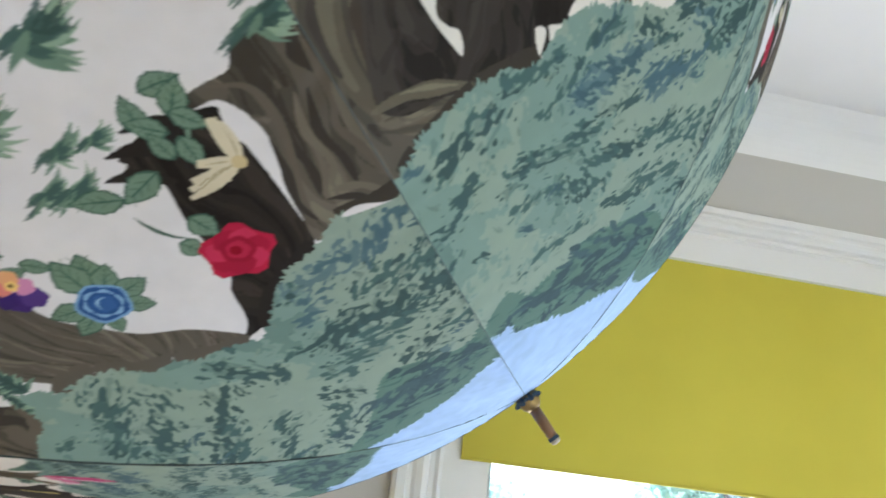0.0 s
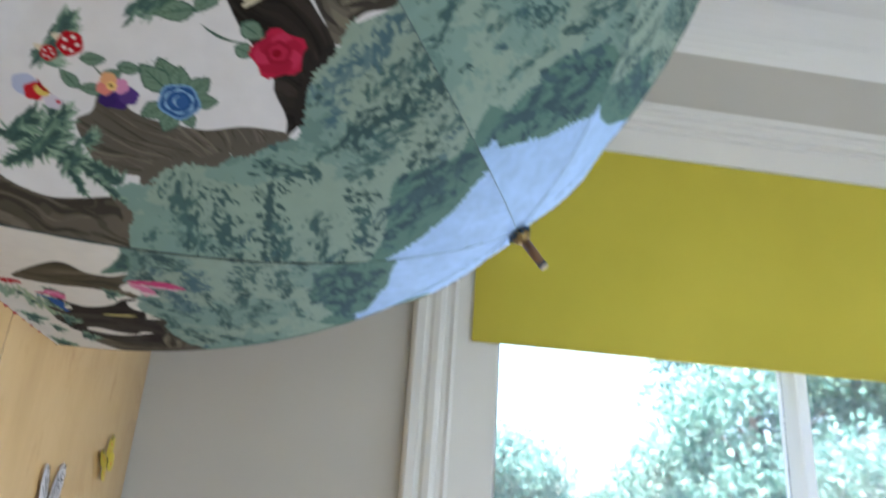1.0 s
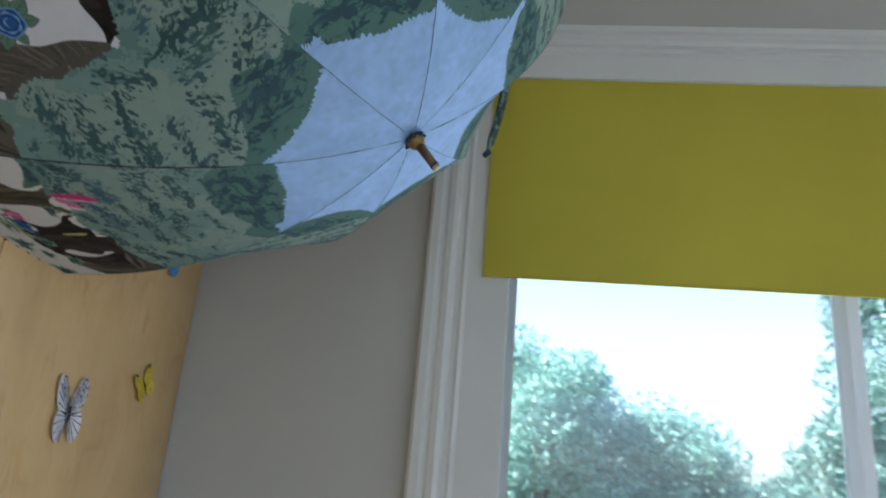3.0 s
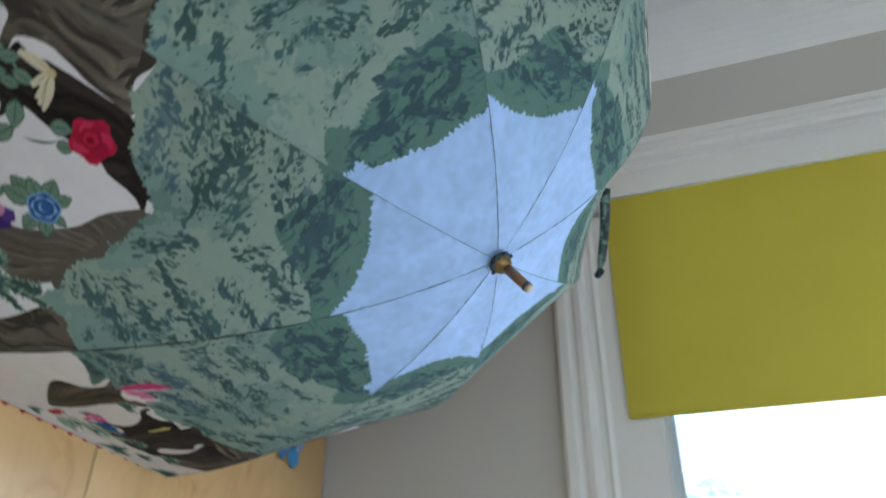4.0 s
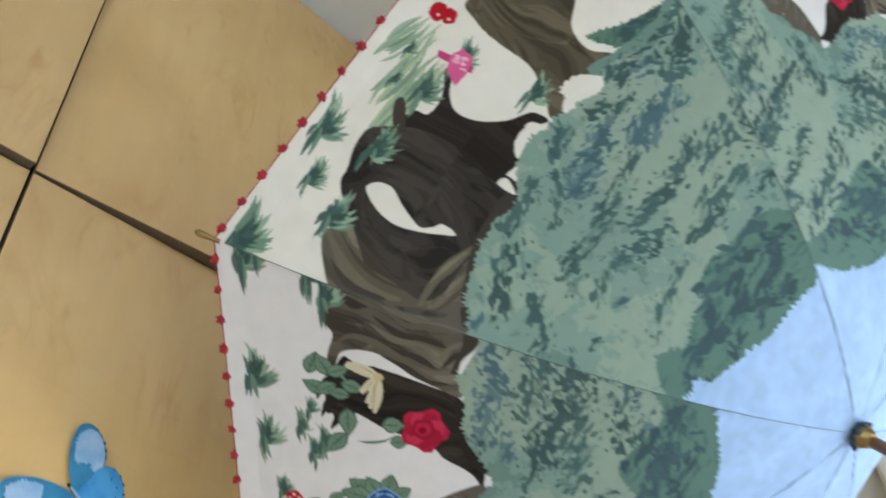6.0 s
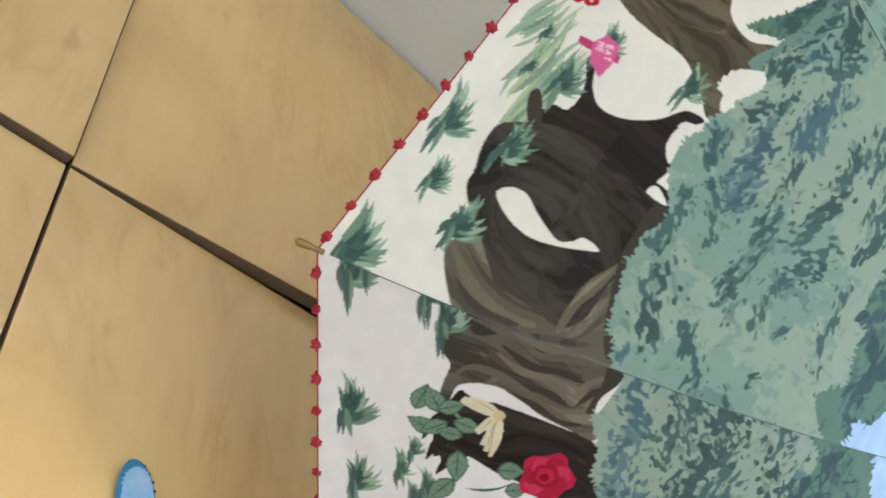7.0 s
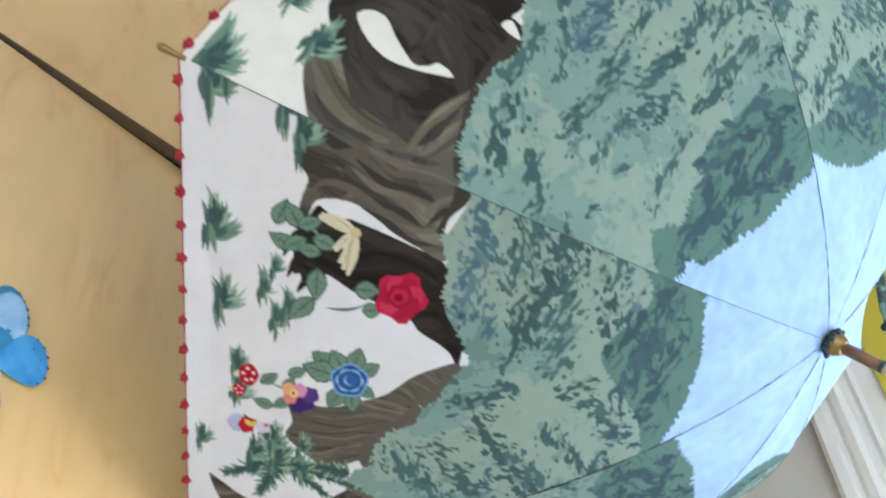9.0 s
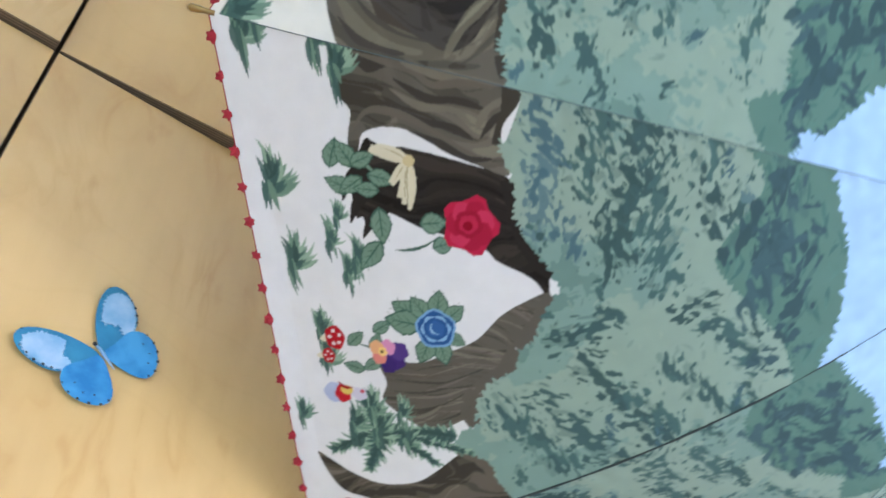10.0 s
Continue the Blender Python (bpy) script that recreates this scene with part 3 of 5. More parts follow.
def leaf(c, x, y, l, ang, tone, vein, wide=0.5):
    a = radians(ang)
    s = np.linspace(0, 1, 12)
    w = wide * l / 2 * np.sin(np.pi * s**0.8) * (1 + 0.06 * np.sin(s * 30))
    d, nrm = np.array((math.cos(a), math.sin(a))), np.array((-math.sin(a), math.cos(a)))
    mid = np.array((x, y)) + d * (s * l)[:, None]
    out = np.vstack([mid + nrm * w[:, None], (mid - nrm * w[:, None])[::-1]])
    c.fill(out, vein)
    c.fill(np.array((x, y)) + d * l * 0.5 + (out - np.array((x, y)) - d * l * 0.5) * 0.86, tone)
    brush(c, x, y, x + d[0] * l * 0.9, y + d[1] * l * 0.9, max(0.8, l * 0.05), vein)
    for k in (0.3, 0.5, 0.7):
        for sg in (-1, 1):
            b = a + sg * 0.7
            brush(c, x + d[0] * l * k, y + d[1] * l * k, x + d[0] * l * k + math.cos(b) * l * wide * 0.45, y + d[1] * l * k + math.sin(b) * l * wide * 0.45, max(0.5, l * 0.03), vein, 0, 0.7)


def disc(c, x, y, r, colour, sq=1.0, wob=0.0, alpha=1.0):
    t = np.linspace(0, 2 * math.pi, 20, endpoint=False)
    rr = r * (1 + wob * np.sin(t * 5 + x))
    c.fill(np.stack([x + rr * np.cos(t), y + rr * sq * np.sin(t)], 1), colour, alpha)


def grain(c, poly, colours, n, length, width, lean=25, bend=0.12):
    """Bark: long bent streaks inside an outline that follow slow eddies along the trunk."""
    m = c.mask(poly)
    lo, hi = poly.min(0), poly.max(0)
    ph = rng.uniform(0, 6)
    for _ in range(n):
        x, y = rng.uniform(lo[0], hi[0]), rng.uniform(lo[1], hi[1])
        swirl = lean * 1.3 * (math.sin(x * 0.045 + ph) + math.sin(y * 0.05 + x * 0.02 + 2 * ph)) / 1.4
        a = radians(90 + swirl + rng.gauss(0, 6))
        l = length * rng.uniform(0.5, 1.3)
        brush(c, x - l / 2 * math.cos(a), y - l / 2 * math.sin(a), x + l / 2 * math.cos(a), y + l / 2 * math.sin(a), width * rng.uniform(0.4, 1.2), rng.choice(colours), bend * math.sin(x * 0.06 + ph), 0.7, m, 0.02)


def field(cells, seed):
    """Smooth noise over the cloth, 0 to 1."""
    g = np.random.RandomState(seed).rand(cells + 2, cells + 2).astype(np.float32)
    ys, xs = np.linspace(0, cells, PH), np.linspace(0, cells, PW)
    iy, ix = ys.astype(int), xs.astype(int)
    fy, fx = (ys - iy)[:, None], (xs - ix)[None]
    fy, fx = fy * fy * (3 - 2 * fy), fx * fx * (3 - 2 * fx)
    return (g[iy][:, ix] * (1 - fy) + g[iy + 1][:, ix] * fy) * (1 - fx) + (g[iy][:, ix + 1] * (1 - fy) + g[iy + 1][:, ix + 1] * fy) * fx


# Same white cotton twice; the warmer copy paints in the even panels' warm light.
WHITE, WARM_LIT_WHITE = dye(208, 207, 209, 1.08), dye(209, 206, 199, 1.08)
GREEN_L, GREEN_M, GREEN_D = dye(142, 162, 149, 0.94), dye(126, 152, 143, 0.94), dye(108, 136, 129, 0.94)
INK = [dye(66, 93, 93), dye(74, 103, 102), dye(61, 86, 86)]
INK_BLUE = [dye(78, 107, 117), dye(72, 100, 108), dye(94, 121, 127)]
BUSH, BUSH_INK = dye(94, 126, 116), [dye(66, 91, 97), dye(72, 98, 104), dye(61, 85, 90)]
SKYBLUE = dye(164, 195, 234, 0.99)
BARK_L, BARK_M, BARK_D, BARK_K = dye(122, 116, 101), dye(94, 89, 80), dye(64, 59, 52), dye(43, 38, 35)
BLADE = [dye(70, 97, 91), dye(108, 136, 119), dye(142, 168, 147), dye(58, 82, 79)]
LEAF_T, LEAF_V = dye(112, 138, 120), dye(66, 96, 82)

BARK_ODD = [(-198, 475), (-186, 470), (-165, 473), (-149, 471), (-136, 474), (-126, 468), (-113, 471), (-99, 473), (-101, 467), (-113, 462), (-115, 446), (-109, 430), (-98, 416), (-89, 398), (-82, 381), (-99, 384), (-120, 376), (-130, 371), (-151, 377), (-185, 369), (-199, 361), (-222, 432)]
DARK_ODD = [(-97, 472), (-101, 467), (-110, 460), (-104, 443), (-98, 424), (-91, 405), (-81, 382), (-66, 380), (-47, 377), (-32, 368), (-21, 362), (-6, 363), (-15, 369), (-22, 377), (-31, 392), (-40, 400), (-49, 421), (-55, 436), (-65, 453), (-63, 460), (-54, 468), (-63, 469), (-63, 473), (-74, 474)]
GAP_ODD = [(-111, 460), (-113, 446), (-108, 436), (-99, 423), (-103, 436), (-104, 450)]
GAP2_ODD = [(-120, 374), (-123, 372), (-113, 376), (-101, 382), (-103, 384), (-111, 382)]
LOG_ODD = [(29, 475), (32, 464), (34, 446), (27, 427), (19, 409), (5, 394), (-3, 380), (-9, 362), (5, 365), (12, 375), (23, 384), (36, 391), (45, 402), (55, 410), (62, 418), (72, 419), (79, 430), (85, 445), (71, 465), (60, 474), (48, 470)]
BRANCH_ODD = [(104, 525), (109, 516), (118, 504), (126, 485), (124, 461), (114, 445), (102, 430), (96, 416), (106, 420), (109, 402), (106, 386), (113, 366), (138, 343), (169, 465), (142, 489), (132, 513)]
CANOPY_ODD = [(-197, 357), (-191, 364), (-182, 370), (-154, 377), (-135, 373), (-115, 376), (-98, 383), (-80, 381), (-62, 378), (-44, 375), (-29, 367), (-21, 358), (-5, 358), (12, 368), (29, 382), (45, 393), (57, 411), (66, 418), (80, 413), (85, 426), (95, 430), (103, 416), (110, 410), (122, 404), (140, 398), (160, 393)]
LEAFSPRIG = [(-103, 482), (-102, 475), (-84, 481), (-83, 474), (-98, 465), (-80, 465), (-86, 455)]
CREAM = [(-91, 445), (-102, 460), (-105, 453), (-83, 450), (-69, 441), (-95, 438)]
ROSE = [(-54, 406), (-55, 390), (-38, 405)]
ROSELEAF = [(-59, 428), (-45, 424), (-42, 453), (-42, 441), (-49, 425)]
BUSHLET = [(-59, 457), (-38, 458), (-58, 484), (-44, 472), (-28, 482), (-13, 473), (-38, 496)]
TUFTS_ODD = [(-182, 521), (-184, 513), (-147, 525), (-170, 480), (-154, 471), (-91, 520), (-40, 515), (28, 505), (70, 529), (7, 506)]
FERN = [(100, 512), (76, 495), (60, 480), (82, 476), (84, 457), (102, 449), (64, 461), (88, 430), (113, 490)]
MUSH = [(16, 499), (29, 505), (20, 509)]
LEAF3 = [(17, 486), (37, 489), (35, 477), (9, 468), (20, 473)]
VIOLET = [(26, 469), (33, 459), (32, 464), (24, 455)]
BLUE = [(11, 434), (10, 426), (22, 434)]
BLUELEAF = [(-5, 455), (4, 460), (-6, 444), (-9, 430), (0, 420), (19, 422), (30, 431), (29, 444)]
BIRD = [(56, 500), (57, 508), (57, 487)]
STAR_ODD = [(-83, 151), (-93, 173), (-84, 200), (-75, 186), (-64, 179), (-40, 174), (-16, 166), (15, 167), (40, 172), (65, 183), (75, 159)]
BUSH_ODD = [(-95, 244), (-98, 204), (-85, 178), (-38, 154), (22, 157), (87, 171), (84, 197), (42, 211), (8, 239), (-15, 257), (-31, 251), (-50, 232), (-67, 228)]
STAR_EVEN = [(-65, 177), (-52, 170), (-36, 174), (-21, 174), (-1, 177), (16, 184), (37, 193), (50, 199), (56, 203), (54, 209), (59, 213), (65, 208), (72, 210)]
BUSH_EVEN = [(63, 253), (43, 237), (25, 246), (9, 248), (4, 258), (-15, 263), (-28, 258), (-49, 257), (-69, 248), (-80, 229), (-91, 201), (-73, 156), (32, 166), (77, 215)]
DK_EVEN = [(59, 399, 23, 401, 11), (42, 371, 8, 390, 6), (-20, 355, -38, 358, 7), (-13, 328, -40, 323, 19), (9, 331, -16, 324, 11), (51, 346, 0, 348, 18), (58, 321, 26, 323, 9), (24, 315, -10, 306, 15), (50, 268, 5, 279, 13), (-40, 293, -75, 285, 18), (-73, 266, -89, 267, 7), (102, 377, 72, 383, 25), (63, 336, 47, 352, 9), (106, 331, 84, 355, 14), (-46, 328, -54, 326, 8), (-17, 286, -44, 280, 9), (-68, 316, -116, 313, 28), (-106, 297, -108, 258, 25)]
BL_EVEN = [(8, 375, -28, 380, 19), (-46, 365, -81, 358, 17), (-4, 402, -18, 410, 6), (-92, 252, -111, 261, 15)]
BU_EVEN = [(9, 248, -51, 252, 20), (29, 225, -48, 211, 17), (-35, 237, -84, 218, 16), (-7, 208, -39, 189, 12), (13, 233, -20, 233, 20), (43, 229, 21, 218, 9)]
BL_ODD = [(-115, 362, -89, 357, 19), (-45, 367, -84, 359, 19), (-34, 344, -46, 346, 11), (-125, 355, -136, 339, 15)]
DK_ODD = [(-74, 337, -136, 310, 28), (-35, 318, -101, 301, 35), (-11, 292, -74, 296, 30), (-17, 324, -57, 328, 10), (-101, 276, -136, 281, 20), (-74, 265, -100, 255, 19), (-34, 259, -57, 260, 16), (-45, 243, -62, 244, 14), (3, 367, -21, 371, 11), (21, 355, 13, 333, 22), (13, 319, 7, 325, 8), (13, 281, 7, 264, 15), (20, 259, 54, 229, 21), (60, 371, 128, 317, 25), (42, 342, 113, 281, 23), (65, 315, 107, 263, 18), (45, 292, 87, 240, 18), (70, 399, 108, 362, 28)]
BU_ODD = [(-22, 248, -66, 216, 12), (15, 230, -54, 205, 21), (30, 206, -18, 191, 16), (-67, 222, -79, 203, 16), (-15, 225, -32, 215, 18)]
MID_EVEN = [(65, 506), (81, 506), (94, 502), (105, 500), (119, 486), (126, 476), (132, 451), (133, 427), (126, 407), (105, 396), (80, 405), (62, 408), (39, 407), (39, 423), (41, 444), (38, 459), (43, 479), (52, 493)]
DARK_EVEN = [(49, 493), (36, 490), (32, 482), (17, 482), (1, 490), (-5, 487), (12, 479), (19, 469), (15, 455), (2, 440), (-13, 430), (-15, 418), (-1, 428), (10, 427), (20, 418), (32, 419), (38, 407), (42, 413), (38, 434), (39, 450), (41, 473)]
KNOB = [(39, 503), (34, 501), (37, 496), (49, 489), (55, 492), (48, 499)]
BARK_EVEN = [(139, 490), (122, 482), (131, 467), (143, 450), (145, 433), (137, 419), (119, 408), (98, 408), (79, 405), (98, 398), (115, 389), (127, 374), (148, 372), (168, 360), (178, 393), (183, 419), (199, 442), (188, 457), (169, 462), (158, 475)]
HOLE_EVEN = [(98, 485), (90, 483), (86, 473), (91, 461), (95, 446), (91, 439), (84, 434), (84, 423), (90, 431), (98, 444), (104, 458), (104, 471)]
GAPS_EVEN = [(40, 421), (33, 418), (38, 407), (-2, 428), (-11, 415), (-8, 426), (10, 428), (2, 423), (18, 420)]
BROWN_EVEN = [(-49, 504), (-38, 492), (-36, 473), (-37, 455), (-35, 444), (-26, 429), (-18, 419), (-24, 414), (-32, 418), (-44, 419), (-59, 412), (-78, 404), (-79, 412), (-71, 426), (-76, 443), (-96, 460)]
SHRUB_EVEN = [(-78, 431), (-101, 417), (-132, 404), (-145, 405), (-129, 397), (-95, 399), (-84, 413)]
CANOPY_EVEN = [(124, 380), (115, 389), (98, 397), (79, 405), (56, 407), (37, 406), (24, 413), (11, 418), (-7, 417), (-18, 417), (-34, 411), (-47, 407), (-57, 411), (-77, 403), (-98, 396), (-119, 393), (-137, 398), (-169, 394)]
SIGN = [(-7, 485), (-5, 500), (-10, 476), (-9, 493), (-18, 489), (-17, 480), (-5, 478), (6, 479), (1, 489)]
TUFTS_EVEN = [(171, 527), (82, 527), (112, 515), (124, 491), (70, 493), (20, 492), (-13, 485), (-25, 435), (26, 511), (4, 515)]
LONGGRASS = [(72, 503), (19, 500), (42, 515), (-11, 510), (15, 527), (-11, 518), (39, 498), (3, 493)]
REDS = [(-30, 508), (-28, 515)]


def foliage(c, edge, bush, star, dk, bl, bu, seed):
    """The tree crown from its ragged edge inwards: green tones, inked leaf marks, dark bushes and the pale blue sky."""
    edge = flow(edge, n=5)
    edge[:, 1] += np.where(edge[:, 1] > 290, 9 * (lattice(edge[:, 0] / 10 + 3, edge[:, 1] / 30, seed) - 0.5), 0)
    crown = ragged(edge, 2.0, 3.2)
    m = c.mask(crown)
    f = field(9, seed) + 0.30 * field(50, seed + 1) + 0.15 * field(170, seed + 2) + 0.07
    base = np.where((f > 0.86)[..., None], GREEN_L, np.where((f > 0.56)[..., None], GREEN_M, GREEN_D))
    c.px += (base - c.px) * m[..., None]
    # leaf points along the edges between the tones
    for _ in range(420):
        x, y = rng.uniform(-190, 190), rng.uniform(150, 420)
        i, j = int(y / STEP), int((x + 200) / STEP)
        if m[i, j] and abs(f[i, j] - 0.86) < 0.05:
            a = rng.uniform(0, 6.28)
            brush(c, x, y, x + 6 * math.cos(a), y + 6 * math.sin(a), 2.6, rng.choice((GREEN_L, GREEN_M)), 0.1)
    # half-tone leaf strokes all over the crown
    half = [dye(106, 128, 120), dye(120, 141, 131), dye(142, 160, 147), dye(154, 170, 154), dye(112, 134, 128)]
    for _ in range(420):
        x, y = rng.uniform(-190, 190), rng.uniform(170, 420)
        if m[int(y / STEP), int((x + 200) / STEP)]:
            a = rng.gauss(0.0, 0.7) + (0.0 if rng.random() < 0.6 else 1.2)
            l = rng.uniform(4, 10)
            brush(c, x, y, x + l * math.cos(a), y + l * math.sin(a), rng.uniform(1.2, 2.8), rng.choice(half), rng.uniform(-0.2, 0.2), rng.uniform(0.3, 0.65), m)
    for row in dk:
        patch(c, *row, INK, 0.78, 0.9, m)
    for row in bl:
        patch(c, *row, INK_BLUE, 0.85, 0.9, m)
    # small loose marks
    for _ in range(34):
        x, y = rng.uniform(-150, 150), rng.uniform(225, 395)
        i, j = int(y / STEP), int((x + 200) / STEP)
        if m[i, j]:
            a = rng.uniform(-0.6, 0.6)
            patch(c, x, y, x + rng.uniform(6, 20) * math.cos(a), y + 12 * math.sin(a), rng.uniform(4, 9), INK if rng.random() < 0.7 else INK_BLUE, 0.55, 0.75, m)
    shape = ragged(flow(bush, n=5), 2.2, 3.0)
    c.fill(shape, BUSH)
    inner = c.mask(shape)
    for _ in range(170):
        x, y = rng.uniform(-100, 100), rng.uniform(165, 265)
        a, l = rng.gauss(0.1, 0.5), rng.uniform(8, 18)
        brush(c, x, y, x + l * math.cos(a), y + l * math.sin(a), rng.uniform(1.6, 3.6), rng.choice([dye(74, 108, 104), dye(94, 130, 120), dye(70, 102, 102)]), rng.uniform(-0.2, 0.2), 0.7, inner)
    for row in bu:
        patch(c, *row, BUSH_INK, 0.7, 1.5)
    for _ in range(16):
        x, y = rng.uniform(-60, 60), rng.uniform(185, 235)
        patch(c, x, y, x + rng.uniform(-16, 16), y + rng.uniform(4, 10), 6, BUSH_INK, 0.5)
    pale = ragged(flow(star, closed=False, n=5), -3.8, 4.0, False)
    pale = np.vstack([pale, [(pale[-1][0] * 1.6, pale[-1][1]), (140, -10), (-140, -10), (pale[0][0] * 1.6, pale[0][1])]])
    s = c.mask(pale)
    cloud = 0.5 * field(26, seed + 5) + 0.5 * field(70, seed + 6)
    sky_px = SKYBLUE * (0.88 + 0.26 * cloud[..., None])
    c.px += (sky_px - c.px) * s[..., None]


def odd_panel():
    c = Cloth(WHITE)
    bark, dark, log, branch = flow(BARK_ODD), flow(DARK_ODD), flow(LOG_ODD), flow(BRANCH_ODD)
    for x, y, s in ((-52, 490, 30), (-30, 482, 30), (-40, 475, 34), (-66, 484, 24)):
        tuft(c, x, y, s, BLADE[:3], 16, 60)
    c.fill(dark, BARK_K)
    bark_bands(c, dark, [dye(34, 30, 27), BARK_K, dye(48, 43, 39), dye(58, 52, 47)], (0.22, 0.42, 0.24, 0.12), 6, 60, 311, None, 12)
    for x0, y0, x1, y1 in ((-84, 458, -60, 477), (-70, 450, -50, 471), (-96, 462, -74, 480)):
        brush(c, x0, y0, x1, y1, 8, BARK_K, 0.1)
    c.fill(bark, BARK_M)
    bark_bands(c, bark, [BARK_D, dye(78, 73, 65), BARK_M, dye(108, 102, 91), BARK_L], (0.14, 0.2, 0.34, 0.2, 0.12), 13, 62, 301, None, 18)
    # folds of bark that run on from the hollow
    pale, sand, deep_bark = dye(112, 106, 93), dye(98, 92, 82), dye(62, 57, 52)
    sweep(c, [(-160, 470), (-154, 452), (-150, 440)], 15, deep_bark)
    sweep(c, [(-158, 464), (-151, 446), (-145, 431), (-136, 420), (-135, 403), (-131, 386)], 5, sand)
    sweep(c, [(-150, 436), (-143, 420), (-139, 402)], 7, pale)
    sweep(c, [(-141, 441), (-129, 424), (-126, 407), (-120, 392)], 5, deep_bark)
    sweep(c, [(-136, 444), (-125, 428), (-121, 409), (-111, 400)], 4.5, pale)
    sweep(c, [(-130, 450), (-118, 432), (-112, 412), (-104, 400)], 5, deep_bark)
    sweep(c, [(-114, 469), (-125, 458), (-122, 441), (-112, 424), (-98, 406), (-88, 386)], 4.5, sand)
    sweep(c, [(-112, 436), (-104, 420), (-94, 404), (-92, 390)], 4, deep_bark)
    sweep(c, [(-109, 398), (-120, 390), (-125, 377)], 5, pale)
    sweep(c, [(-104, 396), (-115, 386), (-118, 376)], 4, deep_bark)
    c.fill(flow(GAP_ODD), WHITE)
    c.fill(log, BARK_M)
    grain(c, log, [BARK_L, BARK_D, dye(88, 81, 72), dye(116, 107, 98)], 170, 42, 2.2, 16)
    c.fill(branch, dye(92, 85, 74))
    bark_bands(c, branch, [BARK_D, dye(82, 76, 66), dye(100, 93, 82), dye(116, 108, 96)], (0.18, 0.24, 0.4, 0.18), 7, 60, 321, None, -14)
    for a, b in zip(CANOPY_ODD[1:6], CANOPY_ODD[2:7]):
        brush(c, *a, *b, 16, BARK_D, 0, 1, None, 0.9)
    for a, b in zip(CANOPY_ODD[7:11], CANOPY_ODD[8:12]):
        brush(c, *a, *b, 12, BARK_K, 0, 1, None, 0.9)
    for a, b in zip(CANOPY_ODD[12:18], CANOPY_ODD[13:19]):
        brush(c, *a, *b, 17, BARK_M, 0, 1, None, 0.9)
    for a, b in zip(CANOPY_ODD[20:23], CANOPY_ODD[21:24]):
        brush(c, *a, *b, 13, dye(100, 93, 82), 0, 1, None, 0.9)
    foliage(c, CANOPY_ODD + [(215, 330), (215, -10), (-215, -10), (-215, 356)], BUSH_ODD, STAR_ODD, DK_ODD, BL_ODD, BU_ODD, 21)
    c.fill(flow(GAP2_ODD), WHITE)
    # grass along the ground
    for (x, y), s in zip(TUFTS_ODD[:2] + TUFTS_ODD[3:], (58, 34, 38, 40, 50, 44, 36, 30, 30)):
        tuft(c, x, y, s, BLADE, 24)
    for tips, lean in (((FERN[3], FERN[0]), 60), ((FERN[3], FERN[8]), 60), ((FERN[3], (108, 446)), 55), ((FERN[3], (100, 424)), 55), ((FERN[7], FERN[4]), 55), ((FERN[3], (62, 486)), 60)):
        frond(c, *tips[0], *tips[1], 15 if lean == 60 else 12, lean)
    for x, y, size in ((80, 478, 40), (76, 494, 38), (64, 480, 34), (88, 462, 34), (68, 462, 26)):
        tuft(c, x, y, size, BLADE, 18, 95)
    # cream blossom with its sprig
    stem = LEAFSPRIG
    for a, b in ((stem[1], stem[4]), (stem[4], stem[6]), (stem[2], stem[5])):
        brush(c, a[0], a[1], b[0], b[1], 2.0, LEAF_T, 0.05)
    for (x, y), a, l in zip(stem, (200, 150, 120, 60, 250, 100, 290), (19, 20, 19, 18, 17, 16, 18)):
        leaf(c, x - 0.5 * l * math.cos(radians(a)), y - 0.5 * l * math.sin(radians(a)), l, a, LEAF_T, LEAF_V, 0.6)
    cx, cy = CREAM[5]
    for tips in ((CREAM[1], CREAM[2]), (CREAM[3], CREAM[4])):
        (ax, ay), (bx, by) = tips
        for k in range(6):
            s = k / 5 + rng.uniform(-0.06, 0.06)
            tx, ty = ax + (bx - ax) * s, ay + (by - ay) * s
            tx, ty = cx + (tx - cx) * rng.uniform(0.95, 1.2), cy + (ty - cy) * rng.uniform(0.95, 1.2)
            brush(c, cx, cy, tx, ty, 5.6, dye(210, 202, 176), rng.uniform(-0.08, 0.08), 1, None, 0.4)
            brush(c, cx, cy, cx + (tx - cx) * 0.85, cy + (ty - cy) * 0.85, 0.9, dye(172, 162, 132), 0.05)
    disc(c, cx, cy, 3.4, dye(198, 182, 140))
    # red rose
    (rx, ry), leaves = ROSE[0], ROSELEAF
    brush(c, leaves[2][0], leaves[2][1], leaves[4][0], leaves[4][1], 2.2, LEAF_V, 0.12)
    leaf(c, leaves[0][0] + 2, leaves[0][1] + 8, 17, 270, LEAF_T, LEAF_V, 0.8)
    leaf(c, leaves[1][0] + 3, leaves[1][1] + 6, 14, 260, LEAF_T, LEAF_V, 0.8)
    for (x, y), a in zip(BUSHLET[:2], (60, 100)):
        leaf(c, x - 10, y + 2, 24, a - 60, LEAF_T, LEAF_V, 0.55)
    disc(c, rx, ry, 17.5, dye(178, 34, 66), 0.92, 0.13)
    for k in range(7):
        a = k * 0.9
        disc(c, rx + 8.5 * math.cos(a), ry + 8.5 * math.sin(a), 7.2, dye(192, 50, 84) if k % 2 else dye(160, 28, 56), 0.85, 0.05)
    disc(c, rx - 1, ry + 1, 8.5, dye(150, 24, 50), 1, 0.06)
    disc(c, rx - 1, ry + 1, 5.6, dye(178, 38, 70), 1, 0.08)
    disc(c, rx, ry + 1.5, 3.0, dye(138, 12, 36))
